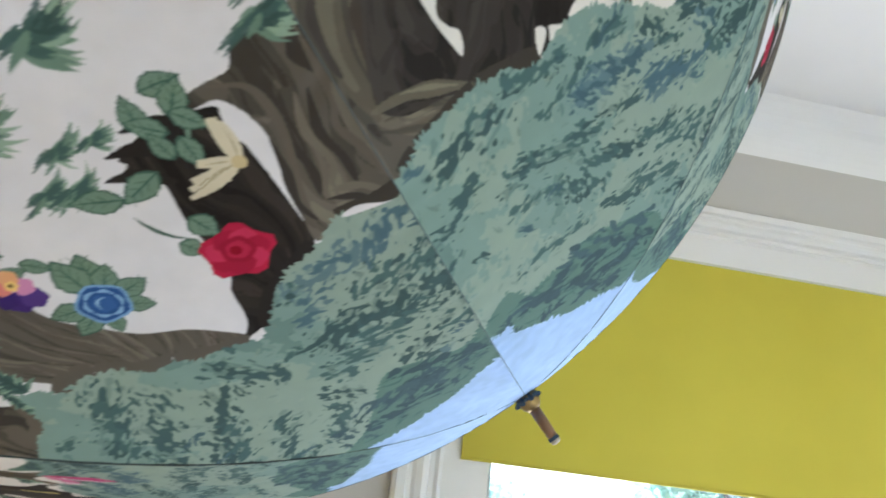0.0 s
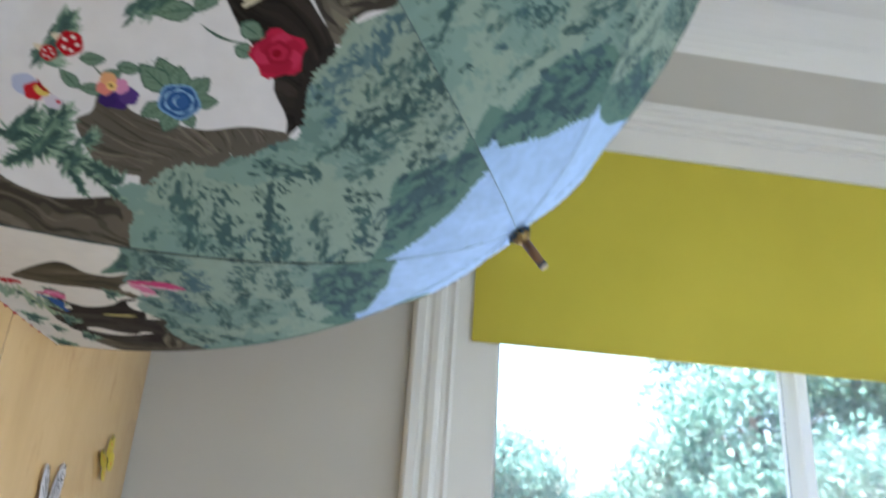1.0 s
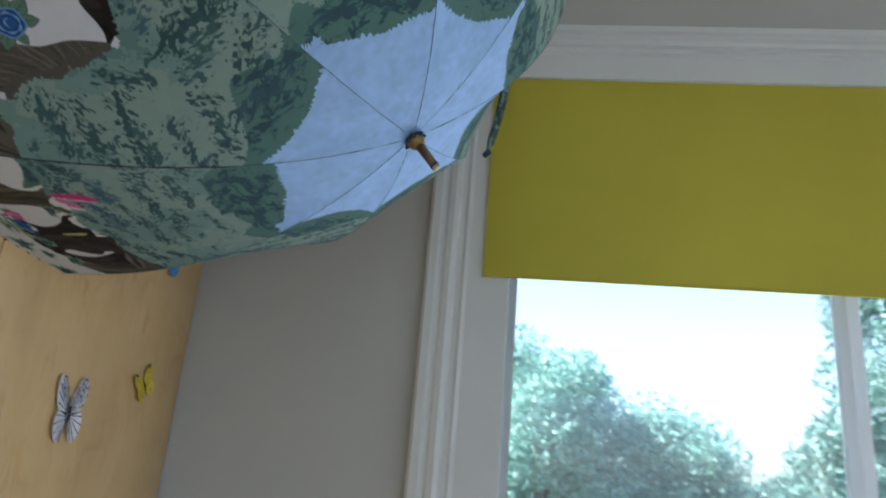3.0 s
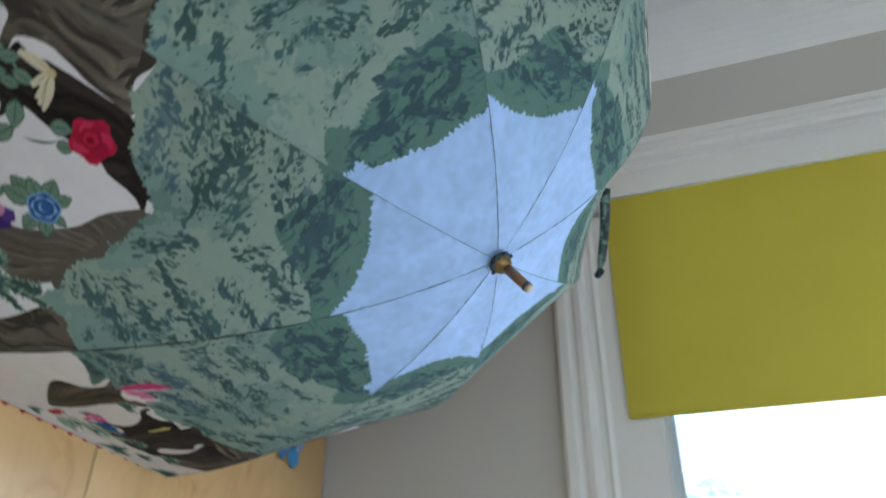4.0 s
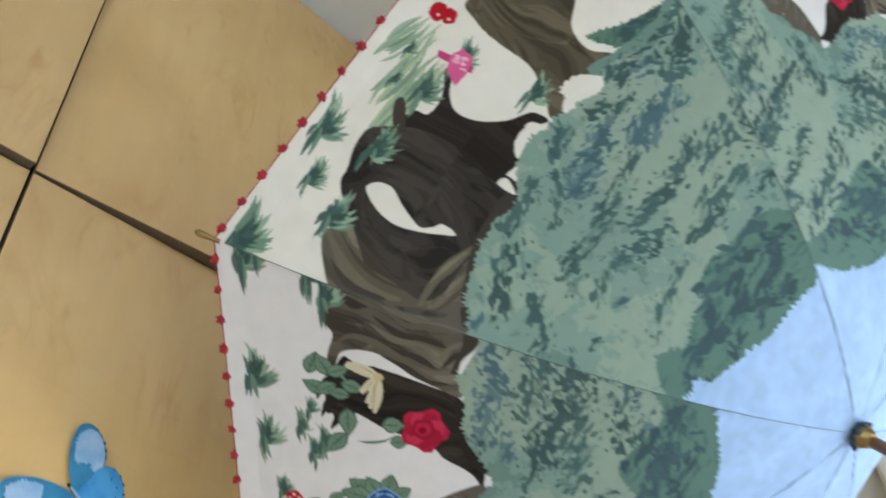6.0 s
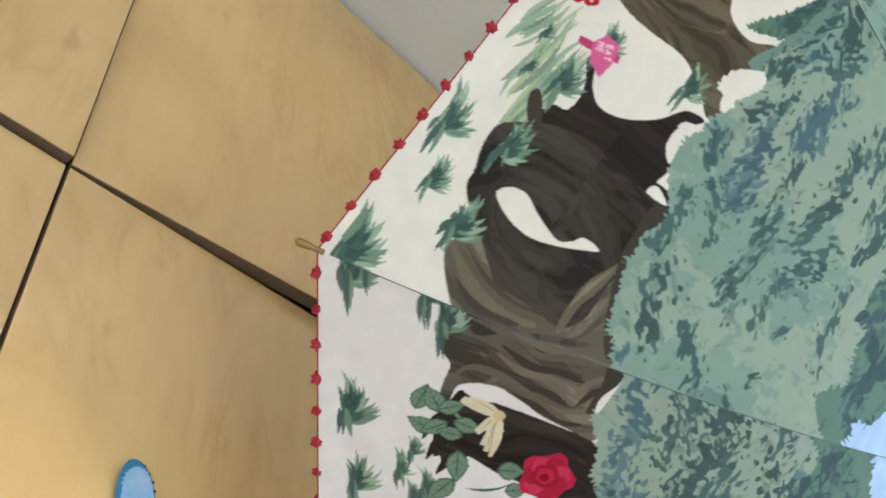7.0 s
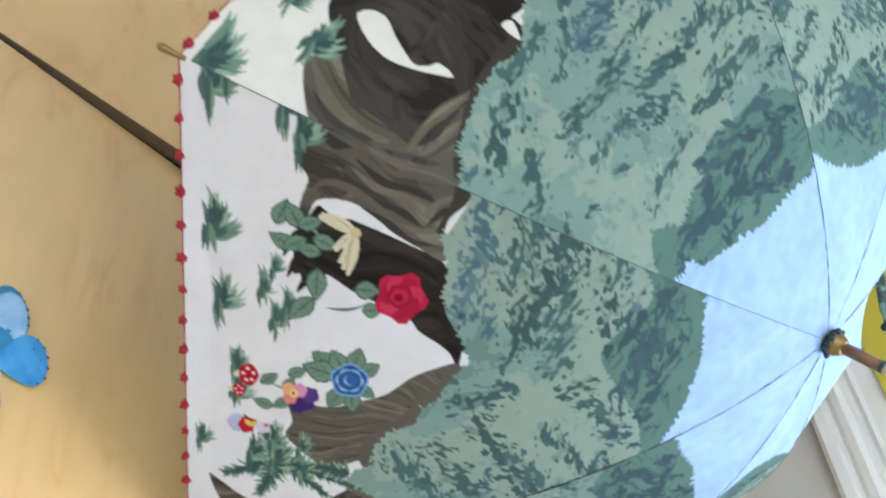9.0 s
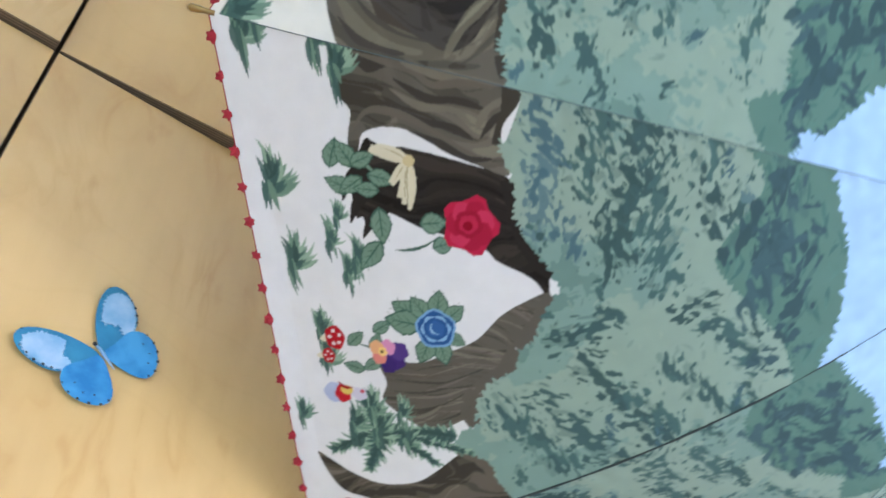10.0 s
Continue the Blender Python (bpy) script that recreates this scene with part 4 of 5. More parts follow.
    # toadstools
    (ax, ay), (bx, by), (px_, py_) = MUSH
    brush(c, ax + 1, ay + 10, ax, ay, 5, dye(214, 204, 180))
    brush(c, bx, by + 8, bx, by, 4, dye(214, 204, 180))
    for x, y, r in ((ax, ay, 8.5), (bx, by, 5.4)):
        disc(c, x, y, r, dye(172, 24, 36), 0.75, 0.05)
        for k in range(5):
            disc(c, x + r * 0.55 * math.cos(k * 1.3 + 0.4), y + r * 0.4 * math.sin(k * 1.3 + 0.4), r * 0.14, dye(226, 210, 208))
    tuft(c, 156, 520, 26, BLADE, 16)
    for x, y, r in ((148, 510, 8), (160, 505, 5)):
        disc(c, x, y, r, dye(172, 24, 36), 0.75, 0.05)
        disc(c, x + r * 0.4, y - r * 0.2, r * 0.15, dye(226, 210, 208))
    # violet, trefoil and blue rose
    for (x, y), a in zip(LEAF3, (230, 110, 60, 240, 200)):
        leaf(c, x + 7 * math.cos(radians(a + 180)), y + 7 * math.sin(radians(a + 180)), 15, a, LEAF_T, LEAF_V, 0.6)
    brush(c, LEAF3[4][0], LEAF3[4][1] + 12, VIOLET[0][0], VIOLET[0][1], 1.4, LEAF_V)
    (vx, vy) = VIOLET[0]
    for dx, dy, r, col in ((6, -7, 7, dye(66, 44, 112)), (0, -10, 6.5, dye(84, 60, 128)), (10, -2, 5.5, dye(58, 40, 104)), (-3, -3, 5.5, dye(206, 140, 178)), (4, 3, 5, dye(214, 130, 120)), (-3, 4, 5, dye(222, 166, 120)), (0, 0.5, 3.2, dye(232, 196, 120))):
        disc(c, vx + dx, vy + dy, r, col, 0.9, 0.08)
    disc(c, vx, vy + 1, 1.2, dye(70, 50, 30))
    for x, y in BLUELEAF:
        dx, dy = x - BLUE[0][0], y - BLUE[0][1]
        far, ang = math.hypot(dx, dy), math.degrees(math.atan2(dy, dx))
        leaf(c, BLUE[0][0] + dx * 8 / far, BLUE[0][1] + dy * 8 / far, far * 0.92, ang, dye(112, 138, 118), LEAF_V, 0.72)
    (ux, uy) = BLUE[0]
    disc(c, ux, uy, 13.2, dye(120, 160, 204), 0.95, 0.06)
    disc(c, ux, uy, 11.6, dye(44, 84, 140), 0.95, 0.07)
    for k in range(6):
        a = k * 1.05
        brush(c, ux + 8 * math.cos(a), uy + 8 * math.sin(a), ux + 8 * math.cos(a + 1.1), uy + 8 * math.sin(a + 1.1), 2.2, dye(134, 172, 212), -0.2)
    disc(c, ux, uy, 5.5, dye(54, 96, 154), 1, 0.08)
    brush(c, ux - 4, uy + 2, ux + 4, uy - 2, 1.6, dye(150, 184, 218), 0.35)
    # a small red and yellow figure with a pale shape beside it
    (dx, dy) = BIRD[0]
    disc(c, dx, dy + 5, 7.5, dye(176, 184, 214), 1, 0.05)
    disc(c, dx + 1, dy, 6.5, dye(186, 34, 44), 0.8, 0.08)
    disc(c, dx - 2, dy - 3, 3.4, dye(216, 190, 96), 1.2)
    brush(c, dx - 8, dy + 2, dx - 4, dy - 8, 2.6, dye(150, 24, 34), 0.2)
    disc(c, BIRD[2][0], BIRD[2][1] + 2, 5.0, dye(204, 198, 214), 1, 0.1)
    disc(c, BIRD[2][0] - 2, BIRD[2][1], 1.3, dye(190, 50, 70))
    return c


def even_panel():
    c = Cloth(WARM_LIT_WHITE)
    mid, dark, bark, brown = flow(MID_EVEN), flow(DARK_EVEN), flow(BARK_EVEN), flow(BROWN_EVEN)
    for a, b in zip(LONGGRASS[::2], LONGGRASS[1::2]):
        for k in range(14):
            o, e = rng.uniform(-11, 11), rng.uniform(-5, 5)
            brush(c, a[0] + o, a[1] + e, b[0] + o * 1.3, b[1] + e, rng.uniform(1.6, 3.6), rng.choice(BLADE[1:3] + [dye(138, 164, 138), dye(168, 184, 150)]), rng.uniform(-0.08, 0.08), 0.9)
    c.fill(brown, dye(88, 81, 66))
    bark_bands(c, brown, [dye(66, 60, 50), dye(78, 72, 58), dye(88, 81, 66), dye(104, 96, 80)], (0.16, 0.26, 0.4, 0.18), 9, 52, 451, None, 10)
    c.fill(ragged(flow(SHRUB_EVEN, n=5), 1.6, 3), dye(92, 122, 106))
    for row in ((-82, 420, -110, 408, 9), (-96, 412, -130, 402, 8)):
        patch(c, *row, INK, 0.8, 0.8, c.mask(flow(SHRUB_EVEN)))
    c.fill(flow([(112, 492), (121, 470), (118, 440), (113, 412), (90, 396), (70, 400), (95, 392), (128, 400), (147, 430), (147, 455), (128, 482)]), dye(70, 62, 54))
    for a, b in zip(MID_EVEN[12:17], MID_EVEN[13:18]):
        brush(c, *a, *b, 16, BARK_K, 0, 1, None, 0.9)
    c.fill(dark, BARK_K)
    bark_bands(c, dark, [dye(38, 33, 30), BARK_K, dye(50, 44, 40)], (0.25, 0.5, 0.25), 9, 50, 441, (96, 452))
    c.fill(mid, dye(58, 53, 49))
    bark_bands(c, mid, [dye(42, 38, 36), dye(54, 49, 46), dye(61, 56, 52), dye(70, 65, 60)], (0.16, 0.30, 0.38, 0.16), 9, 44, 431, (96, 452))
    c.fill(flow(KNOB), dye(68, 60, 54))
    c.fill(bark, BARK_M)
    bark_bands(c, bark, [BARK_D, dye(80, 75, 67), BARK_M, dye(108, 102, 88), dye(122, 115, 99)], (0.12, 0.2, 0.36, 0.2, 0.12), 12, 60, 411, (96, 452))
    # folds of paler bark that sweep round the hollow
    pale, sand, deep_bark = dye(106, 101, 86), dye(94, 88, 76), dye(70, 64, 58)
    sweep(c, [(126, 492), (134, 478), (141, 460), (142, 443), (138, 425), (132, 411)], 13, sand, 0.85)
    sweep(c, [(134, 490), (142, 476), (149, 460), (146, 442), (140, 428)], 9, pale)
    sweep(c, [(148, 478), (153, 462), (150, 446), (146, 436)], 4.5, deep_bark)
    sweep(c, [(130, 482), (137, 465), (138, 446), (133, 428)], 3, deep_bark, 0.8)
    sweep(c, [(136, 416), (118, 417), (100, 414), (76, 407)], 7, pale, 0.85)
    sweep(c, [(130, 410), (112, 410), (94, 405), (78, 399)], 3.5, deep_bark, 0.6)
    sweep(c, [(128, 404), (110, 401), (92, 402), (76, 396)], 4.5, sand, 0.7)
    sweep(c, [(138, 408), (122, 402), (104, 397), (92, 390)], 3, deep_bark, 0.6)
    sweep(c, [(120, 419), (104, 416), (88, 411)], 2.4, dye(126, 120, 102))
    c.fill(flow(HOLE_EVEN), WARM_LIT_WHITE)
    for a, b in zip(CANOPY_EVEN[0:5], CANOPY_EVEN[1:6]):
        brush(c, *a, *b, 14, BARK_D, 0, 1, None, 0.9)
    for a, b in zip(CANOPY_EVEN[11:17], CANOPY_EVEN[12:18]):
        brush(c, *a, *b, 19, GREEN_D, 0, 1, None, 0.9)
    foliage(c, CANOPY_EVEN[::-1] + [(215, 330), (215, -10), (-215, -10), (-215, 394)], BUSH_EVEN, STAR_EVEN[::1], DK_EVEN, BL_EVEN, BU_EVEN, 57)
    for row in ((-101, 380, -135, 381, 16), (-69, 399, -77, 397, 9), (-92, 373, -100, 365, 8), (-37, 398, -50, 396, 10), (-56, 386, -62, 384, 8), (0, 404, -17, 404, 8), (-129, 355, -136, 354, 10), (-131, 330, -164, 341, 18)):
        patch(c, *row, INK, 1.0, 0.85)
    for row in ((-81, 391, -94, 387, 10), (10, 377, -31, 383, 13), (-45, 362, -84, 364, 18), (-154, 371, -145, 360, 10)):
        patch(c, *row, INK_BLUE, 1.0, 0.85)
    for row in ((-84, 399, -118, 394, 10), (-60, 405, -80, 401, 8), (-122, 396, -150, 396, 9)):
        patch(c, *row, INK, 0.85, 0.8)
    c.fill(ragged(flow([(-38, 424), (-52, 421), (-62, 407), (-55, 403), (-43, 408), (-35, 415)]), 1.6, 3.0), WARM_LIT_WHITE)
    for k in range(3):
        c.fill(flow(GAPS_EVEN[3 * k:3 * k + 3]), WARM_LIT_WHITE)
    for (x, y), s in zip(TUFTS_EVEN, (56, 46, 32, 44, 40, 38, 32, 36, 18, 18)):
        tuft(c, x, y, s, BLADE, 24)
    tuft(c, -40, 528, 26, BLADE, 16)
    tuft(c, -120, 520, 34, BLADE, 20)
    for (x, y), r in ((REDS[0], 6), (REDS[1], 7)):
        disc(c, x, y, r, dye(172, 24, 36), 0.8, 0.05)
        disc(c, x + 2, y - 1, 1.0, dye(226, 210, 208))
    # pink signpost
    pink, deep = dye(212, 96, 146), dye(184, 66, 118)
    brush(c, SIGN[1][0], SIGN[1][1], SIGN[2][0], SIGN[2][1], 5.5, deep, 0, 1, None, 0.8)
    c.fill(np.array(SIGN[3:9], float), pink)
    sx, sy = SIGN[0]
    u = np.array(SIGN[7], float) - np.array(SIGN[4], float)
    u /= np.hypot(*u)
    v = np.array((-u[1], u[0]))
    if v[1] < 0:
        v = -v
    glyphs = {"E": ((0, 0, 0, 2), (0, 0, 1, 0), (0, 1, 1, 1), (0, 2, 1, 2)), "A": ((0, 2, .5, 0), (.5, 0, 1, 2), (.2, 1.2, .8, 1.2)), "T": ((0, 0, 1, 0), (.5, 0, .5, 2)),
              "M": ((0, 2, 0, 0), (0, 0, .5, 1), (.5, 1, 1, 0), (1, 0, 1, 2))}
    for word, off in (("EAT", -4.5), ("ME", 0.5)):
        for k, ch in enumerate(word):
            for g in glyphs[ch]:
                p = [np.array((sx, sy)) + u * ((k * 1.7 + g[2 * i]) * 2.0 - 6) + v * (g[2 * i + 1] * 1.7 + off) for i in (0, 1)]
                brush(c, *p[0], *p[1], 0.9, dye(232, 200, 214), 0, 0.9, None, 0.9)
    return c


# ---- the umbrella: meshes ----
def canopy_panel(n, nq, nw, cloth, parent, flip):
    q = np.linspace(0.012, 1.0, nq)[:, None] + np.zeros((1, nw))
    w = np.linspace(-1, 1, nw)[None] + np.zeros((nq, 1))
    sag = (0.030 if n == 5 else 0.0035) * (1 - w**2) * q    # the cloth dips between the ribs, slack at the strap
    pts = panel_points(n, q, w) - sag[..., None] * AX
    rim_dip = 0.004 * (1 - w**2) * (q > 0.97) * (q - 0.97) / 0.03
    pts = pts + rim_dip[..., None] * AX
    # small gathers along the seams and a folded hem at the rim
    side = np.abs(w)
    gather = 0.0009 * np.sin(q * 115 + 3 * np.sin(q * 37 + n)) * side**9 * (1 - side**40)
    hem = 0.0006 * np.clip((q - 0.945) / 0.03, 0, 1)
    pts = pts + (gather + hem)[..., None] * AX
    x, y = w * q * HALF, q * LENGTH
    fx, fy = np.clip((x + 200) / STEP - 0.5, 0, PW - 2), np.clip(y / STEP - 0.5, 0, PH - 2)
    ix, iy = fx.astype(int), fy.astype(int)
    ax, ay = (fx - ix)[..., None], (fy - iy)[..., None]
    p = cloth.px
    col = (p[iy, ix] * (1 - ax) + p[iy, ix + 1] * ax) * (1 - ay) + (p[iy + 1, ix] * (1 - ax) + p[iy + 1, ix + 1] * ax) * ay
    idx = np.arange(nq * nw).reshape(nq, nw)
    quads = np.stack([idx[:-1, :-1], idx[1:, :-1], idx[1:, 1:], idx[:-1, 1:]], -1).reshape(-1, 4)
    if flip:
        quads = quads[:, ::-1]
    me = bpy.data.meshes.new("canopy_panel")
    me.vertices.add(nq * nw)
    me.vertices.foreach_set("co", pts.reshape(-1).astype(np.float32))
    me.loops.add(quads.size)
    me.loops.foreach_set("vertex_index", quads.reshape(-1).astype(np.int32))
    me.polygons.add(len(quads))
    me.polygons.foreach_set("loop_start", np.arange(0, quads.size, 4, dtype=np.int32))
    me.polygons.foreach_set("loop_total", np.full(len(quads), 4, np.int32))
    me.update(calc_edges=True)
    me.polygons.foreach_set("use_smooth", np.ones(len(quads), bool))
    layer = me.color_attributes.new("print", 'FLOAT_COLOR', 'POINT')
    layer.data.foreach_set("color", np.concatenate([col.reshape(-1, 3), np.ones((nq * nw, 1), np.float32)], 1).reshape(-1).astype(np.float32))
    me.materials.append(CLOTH)
    me.update()
    ob = new("canopy_panel", me)
    ob.parent = parent
    return ob


def pompom_mesh():
    """A small knotted tassel head with lobes."""
    bm = bmesh.new()
    bmesh.ops.create_icosphere(bm, subdivisions=3, radius=0.0035)
    for v in bm.verts:
        d = v.co.normalized()
        ang = math.atan2(d.y, d.x)
        v.co *= 0.96 + 0.30 * math.cos(6 * ang) * (1 - abs(d.z)) + 0.08 * math.sin(9 * d.z + 3 * d.x)
        v.co.z *= 0.75
    me = bpy.data.meshes.new("pompom")
    bm.to_mesh(me)
    bm.free()
    me.materials.append(RED)
    return me


def umbrella():
    um = tagged(new("umbrella"), "open umbrella with a printed woodland cotton canopy and red trim", "umbrella")
    um.empty_display_size = 0.1
    odd, even = odd_panel(), even_panel()
    # one panel carries a pink, a blue and a yellow figure of its own
    other = Cloth(WHITE)
    other.px[:] = even.px
    sweep(other, [(-60, 416), (-58, 394), (-46, 372)], 13, dye(196, 70, 120))
    sweep(other, [(-54, 416), (-42, 404), (-26, 408)], 12, dye(206, 120, 156))
    sweep(other, [(-50, 404), (-48, 390), (-42, 378)], 4, dye(218, 170, 188))
    sweep(other, [(-36, 412), (-30, 404), (-27, 396)], 5, dye(222, 212, 212))
    sweep(other, [(2, 502), (10, 490), (26, 490), (44, 488)], 9, dye(50, 92, 160))
    sweep(other, [(38, 458), (36, 442), (33, 428)], 6, dye(196, 184, 120))
    detail = {0: (700, 500), 1: (700, 500), 2: (330, 230), 7: (330, 230)}
    for n in range(8):
        nq, nw = detail.get(n, (240, 170))
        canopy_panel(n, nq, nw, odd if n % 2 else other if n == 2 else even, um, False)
    pom = pompom_mesh()
    q = np.linspace(0.03, 1.0, 40)
    for n in range(8):
        line = rib_line(n, q)
        # seam 2 is thicker and darker to stand in for its fold's shadow
        part("seam", tube(line + AX * 0.0001, [(0.0004 if k < 15 else 0.0008) + 0.0002 * math.sin(k * 1.7) for k in range(40)] if n == 2 else 0.0003, 5), SHADED_SEAM if n == 2 else SEAM, um, "dark stitched seam over a rib")
        part("rib", tube(rib_line(n, np.linspace(0.02, 0.99, 14)) - AX * 0.004, 0.0016, 6), STEEL, um, "thin steel rib")
        tip, back = rib_line(n, np.array(1.0)), rib_line(n, np.array(0.97))
        out = (tip - back) / np.linalg.norm(tip - back)
        part("tip_cap", tube([tip - out * 0.004, tip + out * 0.003, tip + out * 0.005, tip + out * 0.011, tip + out * 0.0132], [0.0016, 0.0016, 0.0021, 0.0025, 0.0012], 10), BRASS, um, "small brass rib tip", True)
        w = np.linspace(-1, 1, 31)
        edge = panel_points(n, np.ones(31), w) + (0.0005 * (1 - w**2))[:, None] * AX
        part("trim_cord", tube(edge, 0.0006, 5), RED, um, "thin red edging cord")
        for k in range(17):
            s = -1 + 2 * (k + 0.6) / 17
            p = panel_points(n, np.array(1.0008), np.array(s))
            ob = new("pompom", pom)
            ob.parent = um
            ob.location = Vector(p)
            ob.rotation_euler = (Vector(AX).to_track_quat("Z", "Y") @ Euler((0.4 * math.sin(k * 1.3), 0.4 * math.sin(k * 2.7 + n), k * 2.1)).to_quaternion()).to_euler()
            z = 0.9 + 0.25 * ((k * 7 + n * 3) % 5) / 5
            ob.scale = (z, z, z)
    # ferrule at the crown
    at = lambda s: HUB + AX * s
    ring = bmesh.new()
    for k in range(14):
        a = 2 * math.pi * k / 14
        r = 0.0115 + 0.002 * (k % 2)
        p = HUB + (AU * math.cos(a) + AV * math.sin(a)) * r * 0.55
        e = HUB + (AU * math.cos(a) + AV * math.sin(a)) * r + AX * (0.003 + 0.002 * (k % 2))
        tube([p + AX * 0.001, (p + e) / 2 + AX * 0.003, e], [0.0022, 0.0028, 0.0015], 6, ring)
    part("ruffle", ring, RUFFLE, um, "dark gathered cloth ring", True)
    part("collar", tube([at(0.0), at(0.003), at(0.008), at(0.012), at(0.0145)], [0.0085, 0.0100, 0.0098, 0.0078, 0.0056], 20), BRASS, um, "brass collar", True)
    part("ferrule", tube([at(0.0135), at(0.030), at(0.0425)], [0.0052, 0.0049, 0.0046], 16), WOOD, um, "varnished wooden ferrule", True)
    part("ferrule_band", tube([at(0.0420), at(0.0450)], [0.0051, 0.0051], 16), RUFFLE, um)
    part("ferrule_end", tube([at(0.0448), at(0.0475), at(0.0485)], [0.0047, 0.0045, 0.0030], 16), PALE, um, "pale horn end", True)
    # shaft and crook behind the canopy, the crook resting on the open cupboard door
    part("shaft", tube([at(-0.002), at(-0.30), at(-0.56)], 0.0055, 12), WOOD, um)
    c0 = at(-0.56)
    side = np.array((0.0, 0.0, 1.0)) - AX * AX[2]
    side /= np.linalg.norm(side)
    hook = [c0 - AX * 0.07 * math.sin(radians(a)) * 1.2 + side * 0.045 * (1 - math.cos(radians(a))) for a in range(0, 181, 15)]
    part("crook_handle", tube(hook, 0.010, 12), WOOD, um, "bent wooden crook handle", True)
    # tie strap hanging from the canopy
    bm = bmesh.new()
    top, rows = np.array((0.323, 0.803, 1.945)), []
    for k in range(15):
        s = k / 14
        p = top + np.array((-0.023 * s + 0.003 * math.sin(3.1 * s), 0.033 * s, -0.106 * s))
        half = 0.0075 * (1 - 0.25 * s) * (0.55 if k > 12 else 1)
        d = np.array((0.80, 0.60, 0.0))
        th = np.array((0.6, -0.8, 0.0)) * 0.0008
        rows.append([bm.verts.new(p + d * half * a + th * b) for a, b in ((-1, 1), (0, 1.8), (1, 1), (1, -1), (0, -1.2), (-1, -1))])
    for a, b in zip(rows, rows[1:]):
        for k in range(6):
            bm.faces.new((a[k], a[(k + 1) % 6], b[(k + 1) % 6], b[k]))
    bm.faces.new(rows[0])
    bm.faces.new(rows[-1][::-1])
    m, nt, b = material("strap_cloth", 0.8)
    n = tex(nt, "ShaderNodeTexNoise", 75, detail=2)
    r = ramp(nt, n.outputs[0], [(0.42, (0.02, 0.035, 0.035)), (0.5, (0.05, 0.09, 0.08)), (0.58, (0.16, 0.24, 0.20))])
    r.color_ramp.interpolation = 'CONSTANT'
    nt.links.new(r.outputs[0], b.inputs["Base Color"])
    strap = part("tie_strap", bm, m, um, "dark printed tie strap hanging loose", True)
    end = top + np.array((-0.023, 0.033, -0.108))
    part("press_stud", tube([end + np.array((0.003, -0.006, 0.001)), end + np.array((-0.003, 0.004, 0.001))], [0.0045, 0.0045], 12), RUFFLE, um)


umbrella()


# ---- butterflies stuck on the plywood ----
def wing_shape(points):
    return flow(points, n=6)


FORE = [(0.02, 0.03), (0.10, 0.34), (0.28, 0.64), (0.50, 0.83), (0.67, 0.83), (0.76, 0.67), (0.75, 0.44), (0.66, 0.22), (0.42, 0.04), (0.15, -0.02)]
PATCH = [(0.24, 0.42), (0.36, 0.62), (0.50, 0.73), (0.63, 0.73), (0.735, 0.60), (0.725, 0.43), (0.645, 0.25), (0.50, 0.12), (0.40, 0.13), (0.42, 0.28), (0.33, 0.34)]
HIND = [(0.03, -0.02), (0.25, 0.04), (0.50, 0.08), (0.66, -0.02), (0.70, -0.22), (0.60, -0.44), (0.42, -0.58), (0.26, -0.56), (0.12, -0.36)]


def sheet(poly, lift, z0=0.0, size=1.0, fold=0.0):
    """A thin cut-out with thickness, wing outline in the plane of the board; fold lifts the outer side."""
    bm = bmesh.new()
    f = [bm.verts.new((x * size, y * size, z0 + lift + fold * abs(x) * size)) for x, y in poly]
    b = [bm.verts.new((x * size, y * size, z0 + lift - 0.0006 + fold * abs(x) * size)) for x, y in poly]
    bm.faces.new(f)
    bm.faces.new(b[::-1])
    k = len(f)
    for i in range(k):
        bm.faces.new((f[i], b[i], b[(i + 1) % k], f[(i + 1) % k]))
    return bm


def wing_paint(name, c0, c1):
    m, nt, b = material(name, 0.45)
    n = tex(nt, "ShaderNodeTexNoise", 60, detail=3)
    r = ramp(nt, n.outputs[0], [(0.35, c0), (0.65, c1)])
    nt.links.new(r.outputs[0], b.inputs["Base Color"])
    return m


BLUE_W = wing_paint("blue_wing", lin(36, 116, 178), lin(72, 150, 204))
TEAL_W = wing_paint("teal_wing", lin(40, 112, 150, 1.1), lin(52, 128, 168, 1.1))
PALE_W = wing_paint("pale_wing", lin(120, 166, 206), lin(164, 190, 218))
BLACK_W = wing_paint("black_wing", (0.012, 0.012, 0.014), (0.03, 0.03, 0.035))
WHITE_W = wing_paint("white_wing", lin(196, 194, 200, 1.2), lin(214, 212, 216, 1.2))
YELLOW_W = wing_paint("yellow_wing", lin(196, 172, 36), lin(214, 192, 58))
ORANGE_W = wing_paint("orange_spot", lin(196, 104, 50, 1.1), lin(208, 122, 60, 1.1))


def spots(places, r, z, size, fold):
    bm = bmesh.new()
    for x, y, k in places:
        t = [2 * math.pi * i / 10 for i in range(10)]
        ring = [bm.verts.new(((x + r * k * math.cos(a)) * size, (y + r * k * math.sin(a)) * size, z + fold * abs(x + r * k * math.cos(a)) * size)) for a in t]
        bm.faces.new(ring)
    return bm


